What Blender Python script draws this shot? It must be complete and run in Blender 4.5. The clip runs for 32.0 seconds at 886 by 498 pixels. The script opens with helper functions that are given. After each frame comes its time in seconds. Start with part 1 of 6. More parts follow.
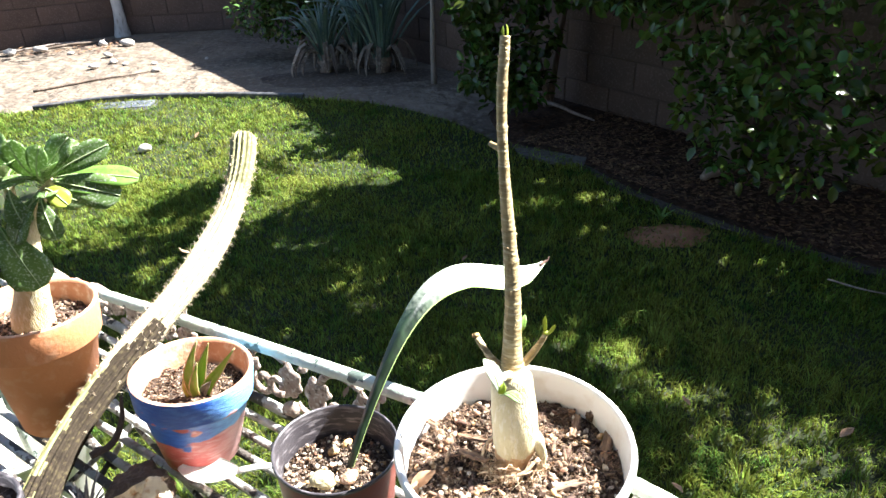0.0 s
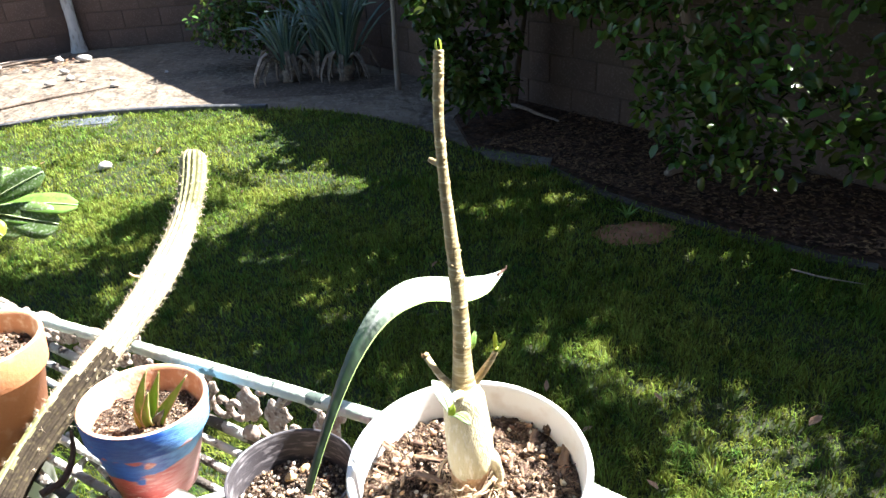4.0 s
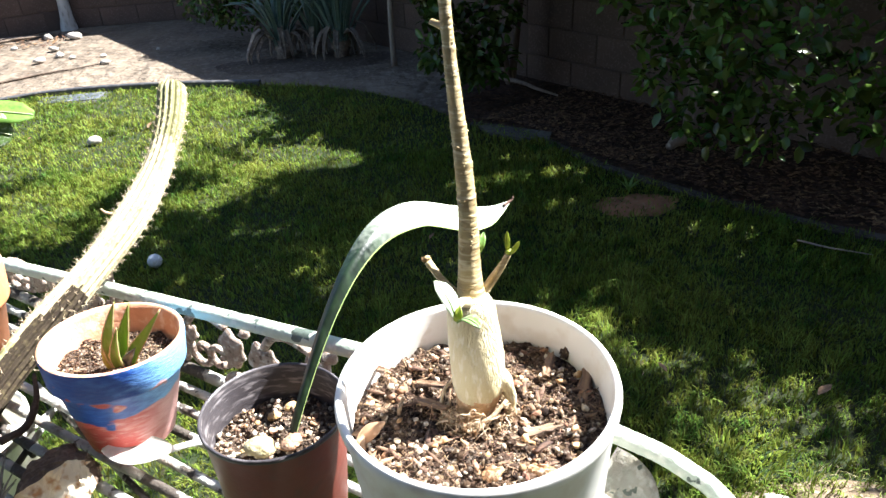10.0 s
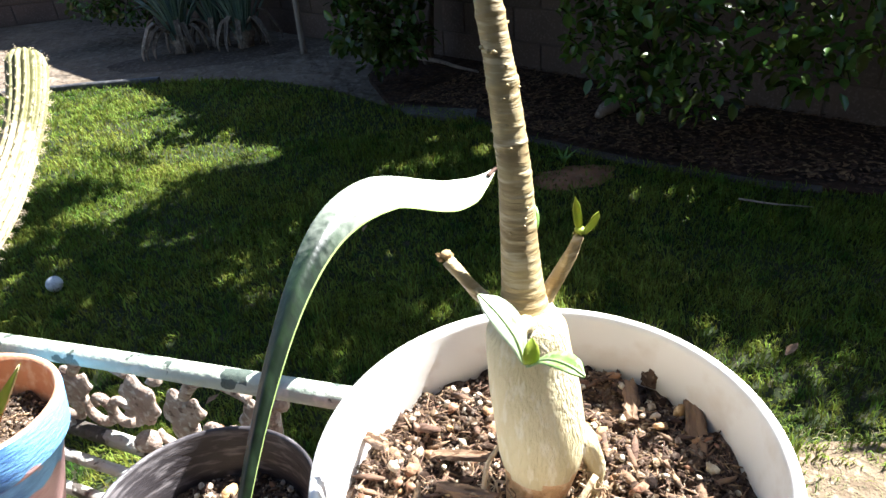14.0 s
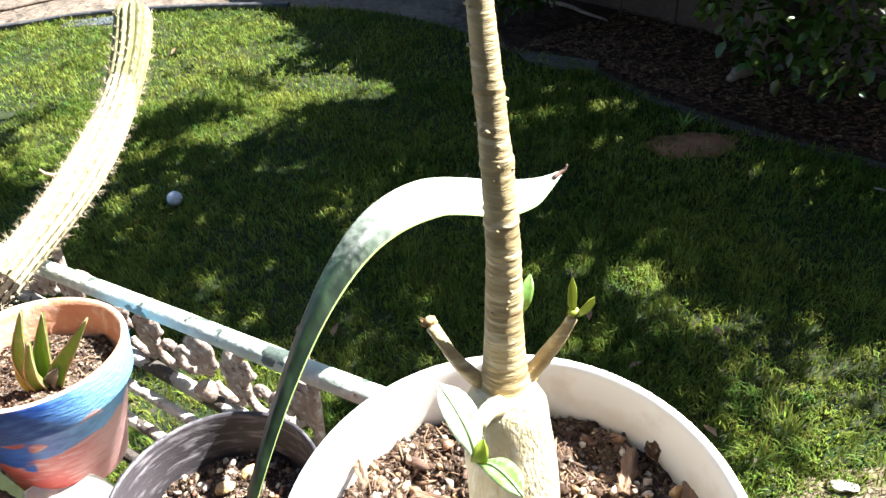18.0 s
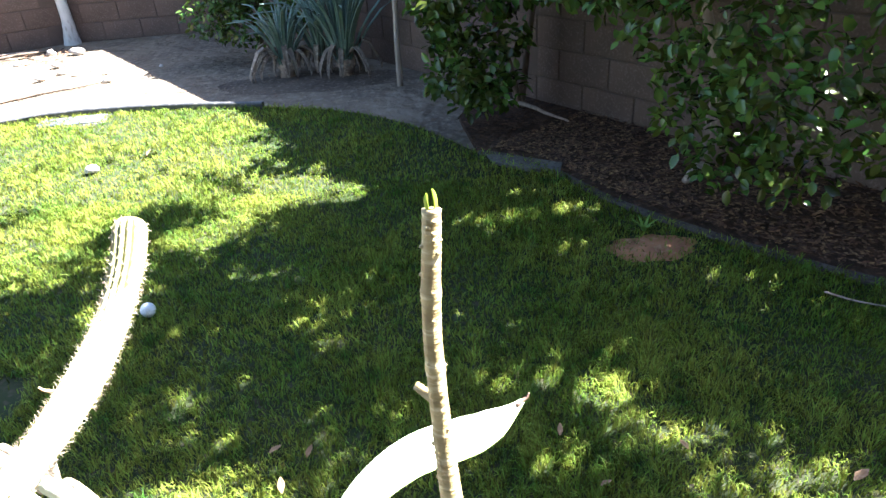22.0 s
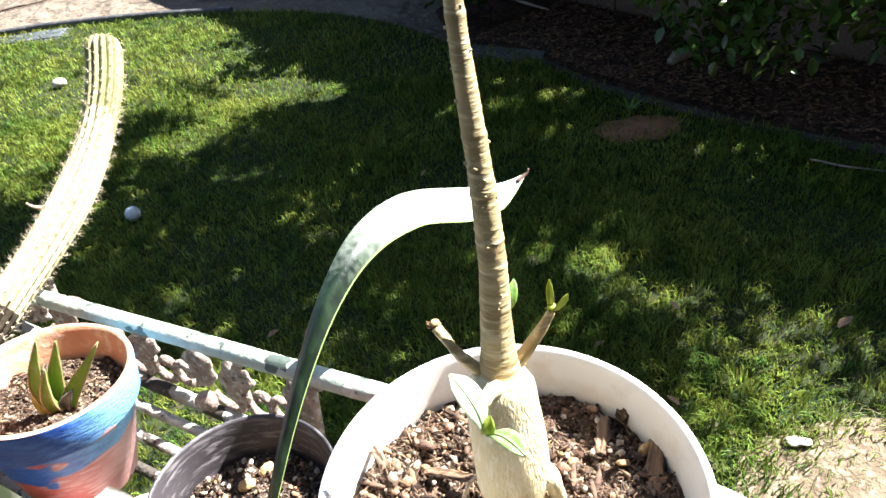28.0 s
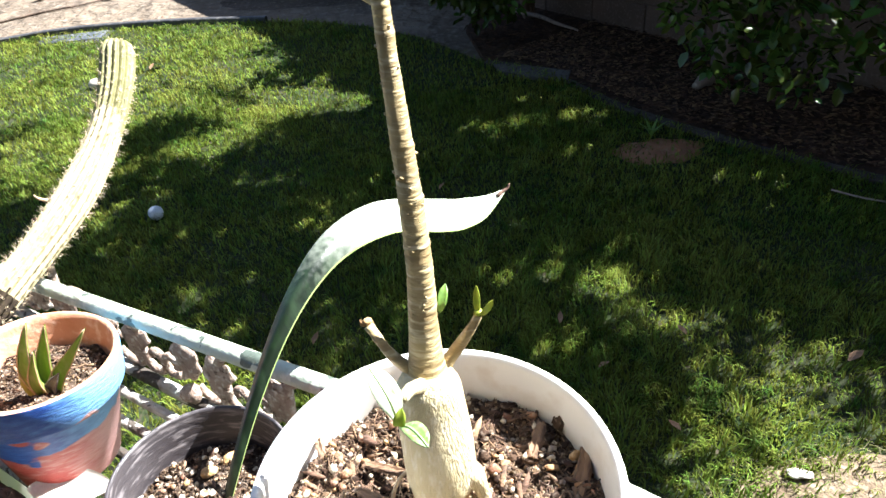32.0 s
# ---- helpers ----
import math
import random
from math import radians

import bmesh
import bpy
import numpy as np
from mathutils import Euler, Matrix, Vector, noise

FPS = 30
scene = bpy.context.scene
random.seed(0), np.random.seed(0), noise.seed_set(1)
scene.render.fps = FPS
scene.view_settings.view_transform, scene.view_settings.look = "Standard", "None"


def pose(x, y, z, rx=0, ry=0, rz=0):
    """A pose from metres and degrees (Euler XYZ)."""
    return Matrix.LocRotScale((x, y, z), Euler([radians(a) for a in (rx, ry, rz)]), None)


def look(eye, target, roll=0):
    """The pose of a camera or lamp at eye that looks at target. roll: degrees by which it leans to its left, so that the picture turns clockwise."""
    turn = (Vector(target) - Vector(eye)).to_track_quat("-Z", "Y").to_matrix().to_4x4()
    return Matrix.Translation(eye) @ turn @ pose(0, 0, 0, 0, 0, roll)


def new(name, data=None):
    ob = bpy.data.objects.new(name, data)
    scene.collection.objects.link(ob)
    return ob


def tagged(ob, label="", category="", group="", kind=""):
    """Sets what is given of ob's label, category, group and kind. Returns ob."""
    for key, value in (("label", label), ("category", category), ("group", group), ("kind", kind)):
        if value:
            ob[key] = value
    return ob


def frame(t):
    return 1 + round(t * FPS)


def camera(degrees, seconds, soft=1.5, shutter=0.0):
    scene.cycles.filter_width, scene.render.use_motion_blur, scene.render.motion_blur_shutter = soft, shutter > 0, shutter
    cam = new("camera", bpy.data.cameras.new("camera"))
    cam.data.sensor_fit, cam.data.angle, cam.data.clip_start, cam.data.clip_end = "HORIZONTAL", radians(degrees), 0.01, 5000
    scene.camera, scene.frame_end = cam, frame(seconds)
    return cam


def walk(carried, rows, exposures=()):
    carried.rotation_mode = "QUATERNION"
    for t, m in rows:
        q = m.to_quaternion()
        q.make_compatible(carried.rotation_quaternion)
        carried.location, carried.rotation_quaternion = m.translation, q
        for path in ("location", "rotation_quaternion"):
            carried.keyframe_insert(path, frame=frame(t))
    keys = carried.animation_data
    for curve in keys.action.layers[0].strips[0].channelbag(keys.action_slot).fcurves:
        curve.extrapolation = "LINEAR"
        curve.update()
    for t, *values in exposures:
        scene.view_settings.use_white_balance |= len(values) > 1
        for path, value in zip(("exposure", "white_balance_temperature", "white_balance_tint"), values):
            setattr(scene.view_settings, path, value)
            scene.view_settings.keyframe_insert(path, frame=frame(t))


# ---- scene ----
cam = camera(66.3, 32.0)
PATH = [
    (0, (0.06, 0.049, 1.449), (0.025, 1.803, 0.49), -2.4),
    (0.5, (0.06, 0.052, 1.453), (0.024, 1.807, 0.494), -2.6),
    (1, (0.063, 0.055, 1.462), (0.041, 1.815, 0.511), -3.4),
    (1.5, (0.066, 0.056, 1.464), (0.036, 1.826, 0.533), -3.6),
    (2, (0.068, 0.057, 1.463), (0.062, 1.827, 0.531), -3.2),
    (2.5, (0.069, 0.061, 1.472), (0.045, 1.837, 0.553), -3.8),
    (3, (0.073, 0.065, 1.478), (0.041, 1.85, 0.576), -4.1),
    (3.5, (0.076, 0.064, 1.468), (0.081, 1.84, 0.548), -4.0),
    (4, (0.082, 0.063, 1.452), (0.124, 1.821, 0.499), -3.7),
    (4.5, (0.086, 0.062, 1.441), (0.131, 1.81, 0.472), -3.7),
    (6.5, (0.082, 0.053, 1.437), (0.116, 1.802, 0.469), -3.5),
    (7, (0.08, 0.048, 1.437), (0.112, 1.795, 0.464), -3.6),
    (7.5, (0.077, 0.057, 1.417), (0.1, 1.807, 0.449), -4.7),
    (8, (0.078, 0.066, 1.39), (0.138, 1.807, 0.409), -4.8),
    (8.5, (0.073, 0.073, 1.374), (0.135, 1.809, 0.383), -4.0),
    (9, (0.074, 0.084, 1.37), (0.124, 1.819, 0.376), -4.0),
    (9.5, (0.074, 0.089, 1.364), (0.121, 1.83, 0.381), -3.7),
    (10, (0.074, 0.095, 1.363), (0.124, 1.834, 0.376), -3.6),
    (10.5, (0.075, 0.098, 1.358), (0.12, 1.836, 0.37), -3.7),
    (11, (0.074, 0.101, 1.358), (0.113, 1.84, 0.371), -3.6),
    (11.5, (0.072, 0.097, 1.363), (0.096, 1.834, 0.371), -3.9),
    (12, (0.068, 0.1, 1.373), (0.076, 1.845, 0.395), -3.3),
    (12.5, (0.077, 0.119, 1.356), (0.077, 1.885, 0.417), -4.0),
    (13, (0.07, 0.159, 1.311), (0.124, 1.927, 0.378), -3.5),
    (13.5, (0.053, 0.212, 1.289), (0.191, 1.96, 0.327), -4.7),
    (14, (0.041, 0.254, 1.278), (0.302, 1.949, 0.248), -5.3),
    (14.5, (0.071, 0.286, 1.257), (0.314, 1.945, 0.166), -4.7),
    (15, (0.1, 0.297, 1.257), (0.107, 1.941, 0.118), -6.1),
    (15.5, (0.105, 0.295, 1.26), (0.04, 1.929, 0.109), -5.3),
    (17.5, (0.095, 0.285, 1.287), (0.021, 1.922, 0.14), -3.6),
    (18, (0.089, 0.279, 1.31), (0.018, 1.91, 0.155), -4.8),
    (18.5, (0.082, 0.276, 1.349), (0.054, 1.914, 0.202), -3.5),
    (19, (0.081, 0.273, 1.385), (0.076, 1.939, 0.279), -4.0),
    (19.5, (0.083, 0.279, 1.416), (0.095, 1.984, 0.371), -3.7),
    (20, (0.085, 0.288, 1.431), (0.132, 2.016, 0.425), -3.2),
    (20.5, (0.082, 0.289, 1.442), (0.13, 2.018, 0.438), -2.4),
    (21, (0.092, 0.294, 1.449), (0.142, 2.026, 0.449), -3.5),
    (21.5, (0.094, 0.3, 1.454), (0.137, 2.037, 0.464), -3.7),
    (22, (0.098, 0.3, 1.46), (0.125, 2.04, 0.476), -3.9),
    (22.5, (0.099, 0.299, 1.461), (0.15, 2.035, 0.468), -3.5),
    (23, (0.098, 0.296, 1.464), (0.164, 2.028, 0.465), -3.2),
    (23.5, (0.094, 0.297, 1.464), (0.161, 2.028, 0.464), -3.0),
    (24, (0.092, 0.298, 1.462), (0.161, 2.023, 0.451), -3.0),
    (24.5, (0.09, 0.298, 1.464), (0.167, 2.022, 0.453), -2.8),
    (26.5, (0.078, 0.28, 1.43), (0.116, 1.98, 0.377), -4.2),
    (27, (0.078, 0.265, 1.394), (0.111, 1.937, 0.297), -5.4),
    (27.5, (0.073, 0.257, 1.364), (0.114, 1.897, 0.22), -5.1),
    (28, (0.075, 0.244, 1.348), (0.122, 1.857, 0.166), -6.4),
    (28.5, (0.079, 0.235, 1.335), (0.172, 1.821, 0.12), -6.1),
    (29, (0.089, 0.225, 1.326), (0.226, 1.791, 0.09), -6.1),
    (29.5, (0.101, 0.218, 1.324), (0.267, 1.776, 0.081), -4.7),
    (30, (0.109, 0.218, 1.322), (0.267, 1.782, 0.087), -4.3),
    (30.5, (0.116, 0.217, 1.322), (0.241, 1.795, 0.1), -4.3),
    (31, (0.115, 0.208, 1.333), (0.149, 1.797, 0.118), -4.7),
    (31.5, (0.102, 0.216, 1.342), (0.047, 1.836, 0.17), -5.3),
    (32, (0.115, 0.224, 1.352), (0.094, 1.865, 0.21), -5.0),
]
EXPOSURES = [(t, s, 5950, 8) for t, s in ((0, 2.77), (4, 2.82), (7, 2.82), (8, 2.67), (12, 2.47), (15, 2.42), (18, 2.52), (19, 2.72), (20, 3.72), (21, 4.02), (22, 3.97), (23, 4.27), (24, 4.37), (26.5, 3.92), (27, 3.47), (27.5, 2.92), (28.5, 2.32), (31, 2.32), (32, 2.42))]
walk(cam, [(t, look(eye, target, roll)) for t, eye, target, roll in PATH], EXPOSURES)

# ---- light ----
SUN_TURN, SUN_HEIGHT = 24.0, 48.0  # degrees from +x towards +y, and above the horizon
TO_SUN = Vector((math.cos(radians(SUN_HEIGHT)) * math.cos(radians(SUN_TURN)),
                 math.cos(radians(SUN_HEIGHT)) * math.sin(radians(SUN_TURN)), math.sin(radians(SUN_HEIGHT))))
world = bpy.data.worlds.new("sky")
scene.world = world
world.use_nodes = True
sky = world.node_tree.nodes.new("ShaderNodeTexSky")
sky.sky_type, sky.sun_disc = "NISHITA", False
sky.sun_elevation, sky.sun_rotation = radians(SUN_HEIGHT), radians(90 - SUN_TURN)
world.node_tree.links.new(sky.outputs[0], world.node_tree.nodes["Background"].inputs[0])
world.node_tree.nodes["Background"].inputs[1].default_value = 0.041
sun_data = bpy.data.lights.new("sun", "SUN")
sun_data.energy, sun_data.angle, sun_data.color = 5.0, radians(0.53), (1.0, 0.95, 0.87)
sun = new("sun", sun_data)
sun.matrix_world = look(TO_SUN * 20, (0, 0, 0))

# ---- materials ----
def mat(name, a, b, scale=12.0, rough=0.7, c=None, fine=90.0, bump=0.15, bump_scale=60.0, metal=0.0, spec=0.5, stretch=(1, 1, 1), by_object=0.0, through_light=0.0, sharp=(0.35, 0.65), chips=None, relief=None):
    """Two colours mixed by a coarse noise, a third by a fine one, with relief."""
    m = bpy.data.materials.new(name)
    m.use_nodes = True
    n, l = m.node_tree.nodes, m.node_tree.links
    p = n["Principled BSDF"]
    tc, mp = n.new("ShaderNodeTexCoord"), n.new("ShaderNodeMapping")
    mp.inputs["Scale"].default_value = stretch
    l.new(tc.outputs["Object"], mp.inputs[0])

    def noisy(s, detail=5.0):
        t = n.new("ShaderNodeTexNoise")
        t.inputs["Scale"].default_value, t.inputs["Detail"].default_value = s, detail
        l.new(mp.outputs[0], t.inputs["Vector"])
        return t.outputs["Fac"]

    def mixed(f, x, y):
        r = n.new("ShaderNodeMix")
        r.data_type = "RGBA"
        for sock, v in ((r.inputs["Factor"], f), (r.inputs["A"], x), (r.inputs["B"], y)):
            if isinstance(v, tuple):
                sock.default_value = (*v, 1)
            elif isinstance(v, float):
                sock.default_value = v
            else:
                l.new(v, sock)
        return r.outputs["Result"]

    def ramp(f, lo, hi):
        r = n.new("ShaderNodeMapRange")
        r.inputs["From Min"].default_value, r.inputs["From Max"].default_value = lo, hi
        l.new(f, r.inputs["Value"])
        return r.outputs[0]
    col = mixed(ramp(noisy(scale), *sharp), a, b)
    if c:
        col = mixed(ramp(noisy(fine), 0.52, 0.68), col, c)
    if chips:  # a colour that shows in hard-edged flakes: colour, scale, share
        col = mixed(ramp(noisy(chips[1], 9.0), 0.5 + chips[2], 0.515 + chips[2]), col, chips[0])
    if by_object:
        info = n.new("ShaderNodeObjectInfo")
        dark = n.new("ShaderNodeHueSaturation")
        v = n.new("ShaderNodeMapRange")
        v.inputs["To Min"].default_value, v.inputs["To Max"].default_value = 1 - by_object, 1 + by_object
        l.new(info.outputs["Random"], v.inputs["Value"])
        l.new(v.outputs[0], dark.inputs["Value"])
        l.new(col, dark.inputs["Color"])
        col = dark.outputs[0]
    l.new(col, p.inputs["Base Color"])
    p.inputs["Roughness"].default_value, p.inputs["Metallic"].default_value = rough, metal
    p.inputs["Specular IOR Level"].default_value = spec
    if bump:
        bn = n.new("ShaderNodeBump")
        bn.inputs["Strength"].default_value, bn.inputs["Distance"].default_value = min(1.0, bump), 0.004
        l.new(noisy(bump_scale, 8.0), bn.inputs["Height"])
        l.new(bn.outputs[0], p.inputs["Normal"])
        if relief:  # broad unevenness: scale and depth in metres
            wide = n.new("ShaderNodeBump")
            wide.inputs["Distance"].default_value = relief[1]
            l.new(noisy(relief[0], 6.0), wide.inputs["Height"])
            l.new(wide.outputs[0], bn.inputs["Normal"])
    if through_light:
        t, mx = n.new("ShaderNodeBsdfTranslucent"), n.new("ShaderNodeMixShader")
        l.new(col, t.inputs["Color"])
        mx.inputs[0].default_value = through_light
        l.new(p.outputs[0], mx.inputs[1])
        l.new(t.outputs[0], mx.inputs[2])
        l.new(mx.outputs[0], n["Material Output"].inputs["Surface"])
    return m


def vary_islands(m, amount=0.35, hue=0.02):
    """Lets every loose piece of one mesh differ a little in tone."""
    n, l = m.node_tree.nodes, m.node_tree.links
    p = n["Principled BSDF"]
    col = p.inputs["Base Color"].links[0].from_socket
    g, h, v, w = n.new("ShaderNodeNewGeometry"), n.new("ShaderNodeHueSaturation"), n.new("ShaderNodeMapRange"), n.new("ShaderNodeMapRange")
    v.inputs["To Min"].default_value, v.inputs["To Max"].default_value = 1 - amount, 1 + amount
    w.inputs["To Min"].default_value, w.inputs["To Max"].default_value = 0.5 - hue, 0.5 + hue
    l.new(g.outputs["Random Per Island"], v.inputs["Value"])
    l.new(g.outputs["Random Per Island"], w.inputs["Value"])
    l.new(v.outputs[0], h.inputs["Value"])
    l.new(w.outputs[0], h.inputs["Hue"])
    l.new(col, h.inputs["Color"])
    for k in list(col.links):
        if k.to_node != h:
            l.new(h.outputs[0], k.to_socket)
    return m


M = {}
M["sand"] = mat("dry_sandy_soil", (0.175, 0.137, 0.102), (0.115, 0.089, 0.067), 1.7, 0.95, (0.215, 0.175, 0.138), 24, 0.9, 45, spec=0.2, relief=(5.0, 0.14))
M["damp_sand"] = mat("damp_sandy_soil", (0.105, 0.080, 0.060), (0.062, 0.046, 0.036), 3.0, 0.95, (0.15, 0.118, 0.09), 28, 0.8, 45, spec=0.2, relief=(7.0, 0.06))
M["lawn"] = mat("turf_soil", (0.020, 0.034, 0.012), (0.034, 0.040, 0.020), 3.0, 0.95, (0.06, 0.05, 0.034), 35, 0.6, 80, spec=0.1)
M["grass"] = vary_islands(mat("grass_blade", (0.118, 0.168, 0.022), (0.230, 0.250, 0.040), 1.6, 0.6, (0.068, 0.122, 0.018), 9, 0, through_light=0.45, spec=0.15), 0.6, 0.035)
M["dry_grass"] = vary_islands(mat("dry_grass", (0.24, 0.20, 0.085), (0.14, 0.13, 0.045), 6, 0.7, None, 9, 0, through_light=0.25), 0.35, 0.02)
M["mulch"] = mat("bark_mulch", (0.062, 0.034, 0.021), (0.028, 0.017, 0.012), 9, 0.9, (0.11, 0.06, 0.036), 40, 0.9, 70, spec=0.15, relief=(14.0, 0.05))
M["litter"] = vary_islands(mat("leaf_litter", (0.15, 0.072, 0.036), (0.06, 0.032, 0.02), 20, 0.9, (0.24, 0.135, 0.07), 60, 0.2, 100), 0.7, 0.02)
M["red_dirt"] = mat("reddish_dirt", (0.36, 0.165, 0.085), (0.22, 0.105, 0.058), 12, 0.95, (0.34, 0.19, 0.11), 50, 0.8, 70, spec=0.2)
M["pale_dirt"] = mat("pale_dirt", (0.21, 0.155, 0.105), (0.11, 0.078, 0.05), 14, 0.95, (0.31, 0.245, 0.175), 60, 0.9, 90, spec=0.2, relief=(60.0, 0.008))
M["kerb"] = mat("grey_concrete", (0.070, 0.060, 0.052), (0.095, 0.084, 0.073), 6, 0.9, (0.048, 0.04, 0.034), 45, 0.6, 120, spec=0.1)
M["edging"] = mat("black_edging", (0.03, 0.03, 0.035), (0.055, 0.055, 0.06), 8, 0.5, (0.12, 0.11, 0.10), 30, 0.2, 60)
M["valve"] = mat("grey_plastic_lid", (0.055, 0.066, 0.085), (0.042, 0.05, 0.064), 9, 0.55, (0.20, 0.19, 0.17), 40, 0.2, 60)
M["block"] = mat("grey_brown_block", (0.125, 0.084, 0.066), (0.092, 0.063, 0.050), 3, 0.95, (0.15, 0.108, 0.088), 60, 0.7, 140, by_object=0.10, spec=0.2)
M["mortar"] = mat("mortar", (0.098, 0.068, 0.055), (0.080, 0.057, 0.046), 10, 0.95, None, 60, 0.5, 150, spec=0.2)
M["stucco"] = mat("tan_stucco", (0.20, 0.16, 0.125), (0.17, 0.135, 0.105), 2, 0.95, (0.22, 0.18, 0.14), 80, 0.5, 160, spec=0.2)
M["white_rock"] = mat("pale_rock", (0.46, 0.42, 0.37), (0.34, 0.30, 0.26), 18, 0.85, (0.54, 0.50, 0.45), 70, 0.6, 60, by_object=0.12)
M["whitewash"] = mat("whitewashed_bark", (0.50, 0.49, 0.47), (0.36, 0.35, 0.33), 10, 0.9, (0.24, 0.22, 0.20), 30, 0.7, 60, stretch=(1, 1, 0.3))
M["bark"] = mat("brown_bark", (0.13, 0.09, 0.065), (0.08, 0.06, 0.045), 14, 0.9, (0.20, 0.15, 0.11), 50, 0.8, 70, stretch=(1, 1, 0.3))
# Lighter copy of the brown bark, with sunlight put into the colour.
M["sunlit_bark"] = mat("sunlit_limb_bark", (0.26, 0.20, 0.15), (0.18, 0.13, 0.10), 12, 0.9, (0.33, 0.27, 0.21), 50, 0.7, 70, stretch=(1, 1, 0.3))
M["stake"] = mat("weathered_stake", (0.30, 0.24, 0.20), (0.22, 0.17, 0.14), 20, 0.9, (0.15, 0.12, 0.1), 60, 0.4, 80, stretch=(1, 1, 0.2))
M["citrus"] = vary_islands(mat("citrus_leaf", (0.060, 0.102, 0.020), (0.108, 0.155, 0.030), 4, 0.2, (0.045, 0.085, 0.018), 9, 0, through_light=0.36), 0.6, 0.04)
M["aloe"] = mat("grey_green_leaf", (0.125, 0.185, 0.150), (0.085, 0.14, 0.108), 10, 0.5, (0.19, 0.22, 0.18), 40, 0.1, 60, by_object=0.25)
M["dead_leaf"] = mat("dead_aloe_leaf", (0.23, 0.175, 0.135), (0.10, 0.072, 0.056), 12, 0.9, (0.32, 0.26, 0.205), 40, 0.3, 60, by_object=0.35)
M["paint"] = mat("flaking_green_white_paint", (0.52, 0.56, 0.47), (0.42, 0.48, 0.39), 22, 0.5, (0.62, 0.63, 0.55), 90, 0.5, 160, chips=((0.08, 0.10, 0.082), 38, 0.10))
M["cast"] = mat("rusty_cast_iron", (0.33, 0.25, 0.20), (0.22, 0.155, 0.12), 60, 0.75, (0.50, 0.46, 0.41), 150, 0.7, 260, chips=((0.12, 0.08, 0.06), 120, 0.12))
M["cast_leaf"] = mat("stained_cast_leaf", (0.36, 0.36, 0.31), (0.30, 0.27, 0.215), 45, 0.7, (0.46, 0.45, 0.40), 120, 0.5, 220, chips=((0.12, 0.14, 0.115), 70, 0.12))
M["slat"] = mat("worn_white_slat", (0.56, 0.56, 0.52), (0.40, 0.37, 0.33), 22, 0.65, (0.24, 0.19, 0.155), 80, 0.7, 200, chips=((0.065, 0.052, 0.042), 24, 0.02))
M["white_pot"] = mat("white_plastic", (0.82, 0.80, 0.77), (0.78, 0.755, 0.72), 7, 0.42, (0.70, 0.65, 0.59), 45, 0.06, 60)
M["black_pot"] = mat("dusty_black_plastic", (0.032, 0.027, 0.030), (0.062, 0.054, 0.058), 8, 0.4, (0.19, 0.17, 0.175), 60, 0.25, 220, stretch=(1, 1, 5.0))
M["maroon_pot"] = mat("maroon_plastic", (0.20, 0.050, 0.034), (0.165, 0.040, 0.028), 14, 0.4, (0.16, 0.05, 0.038), 90, 0.1, 120)
M["terracotta"] = mat("terracotta", (0.66, 0.27, 0.11), (0.60, 0.235, 0.095), 9, 0.8, (0.68, 0.33, 0.17), 70, 0.15, 220)
M["terracotta_in"] = mat("terracotta_inside", (0.62, 0.34, 0.21), (0.52, 0.24, 0.13), 25, 0.9, (0.70, 0.50, 0.38), 80, 0.3, 200)
M["potting"] = mat("potting_soil", (0.028, 0.019, 0.014), (0.10, 0.068, 0.05), 75, 0.95, (0.25, 0.19, 0.15), 190, 1.0, 300, spec=0.15)
M["crumb"] = vary_islands(mat("soil_crumb", (0.036, 0.021, 0.013), (0.112, 0.070, 0.045), 60, 0.95, (0.33, 0.26, 0.20), 260, 0.5, 400, spec=0.15), 0.8, 0.015)
M["perlite"] = vary_islands(mat("perlite", (0.56, 0.485, 0.385), (0.43, 0.345, 0.25), 120, 0.9, (0.34, 0.23, 0.14), 300, 0.4, 400), 0.35, 0.02)
M["amber"] = vary_islands(mat("amber_bark_bits", (0.40, 0.215, 0.105), (0.27, 0.14, 0.07), 120, 0.85, (0.55, 0.39, 0.25), 300, 0.4, 400), 0.45, 0.02)
M["chip"] = vary_islands(mat("wood_chip", (0.27, 0.165, 0.10), (0.14, 0.08, 0.05), 70, 0.9, (0.06, 0.036, 0.026), 200, 0.6, 300, stretch=(0.2, 1, 1)), 0.5, 0.015)
M["caudex"] = mat("cream_caudex_bark", (0.62, 0.535, 0.33), (0.49, 0.41, 0.225), 40, 0.6, (0.67, 0.61, 0.46), 340, 0.5, 800, stretch=(1, 1, 0.3))
M["stem"] = mat("olive_brown_stem_bark", (0.47, 0.36, 0.175), (0.29, 0.205, 0.092), 34, 0.5, (0.60, 0.50, 0.31), 150, 0.4, 190, stretch=(0.45, 0.45, 3.5))
M["caudex_base"] = mat("peeling_tan_bark", (0.56, 0.36, 0.19), (0.42, 0.235, 0.11), 70, 0.8, (0.64, 0.48, 0.32), 200, 0.8, 380)
M["pale_leaf"] = mat("pale_downy_leaf", (0.50, 0.56, 0.42), (0.42, 0.50, 0.33), 90, 0.4, (0.62, 0.66, 0.55), 300, 0.1, 400, through_light=0.3)
M["brown_root"] = mat("brown_root", (0.30, 0.185, 0.10), (0.20, 0.12, 0.065), 120, 0.9, (0.40, 0.28, 0.17), 300, 0.4, 400)
M["root"] = mat("tan_root", (0.58, 0.45, 0.30), (0.44, 0.31, 0.18), 120, 0.85, (0.60, 0.49, 0.34), 300, 0.4, 400)
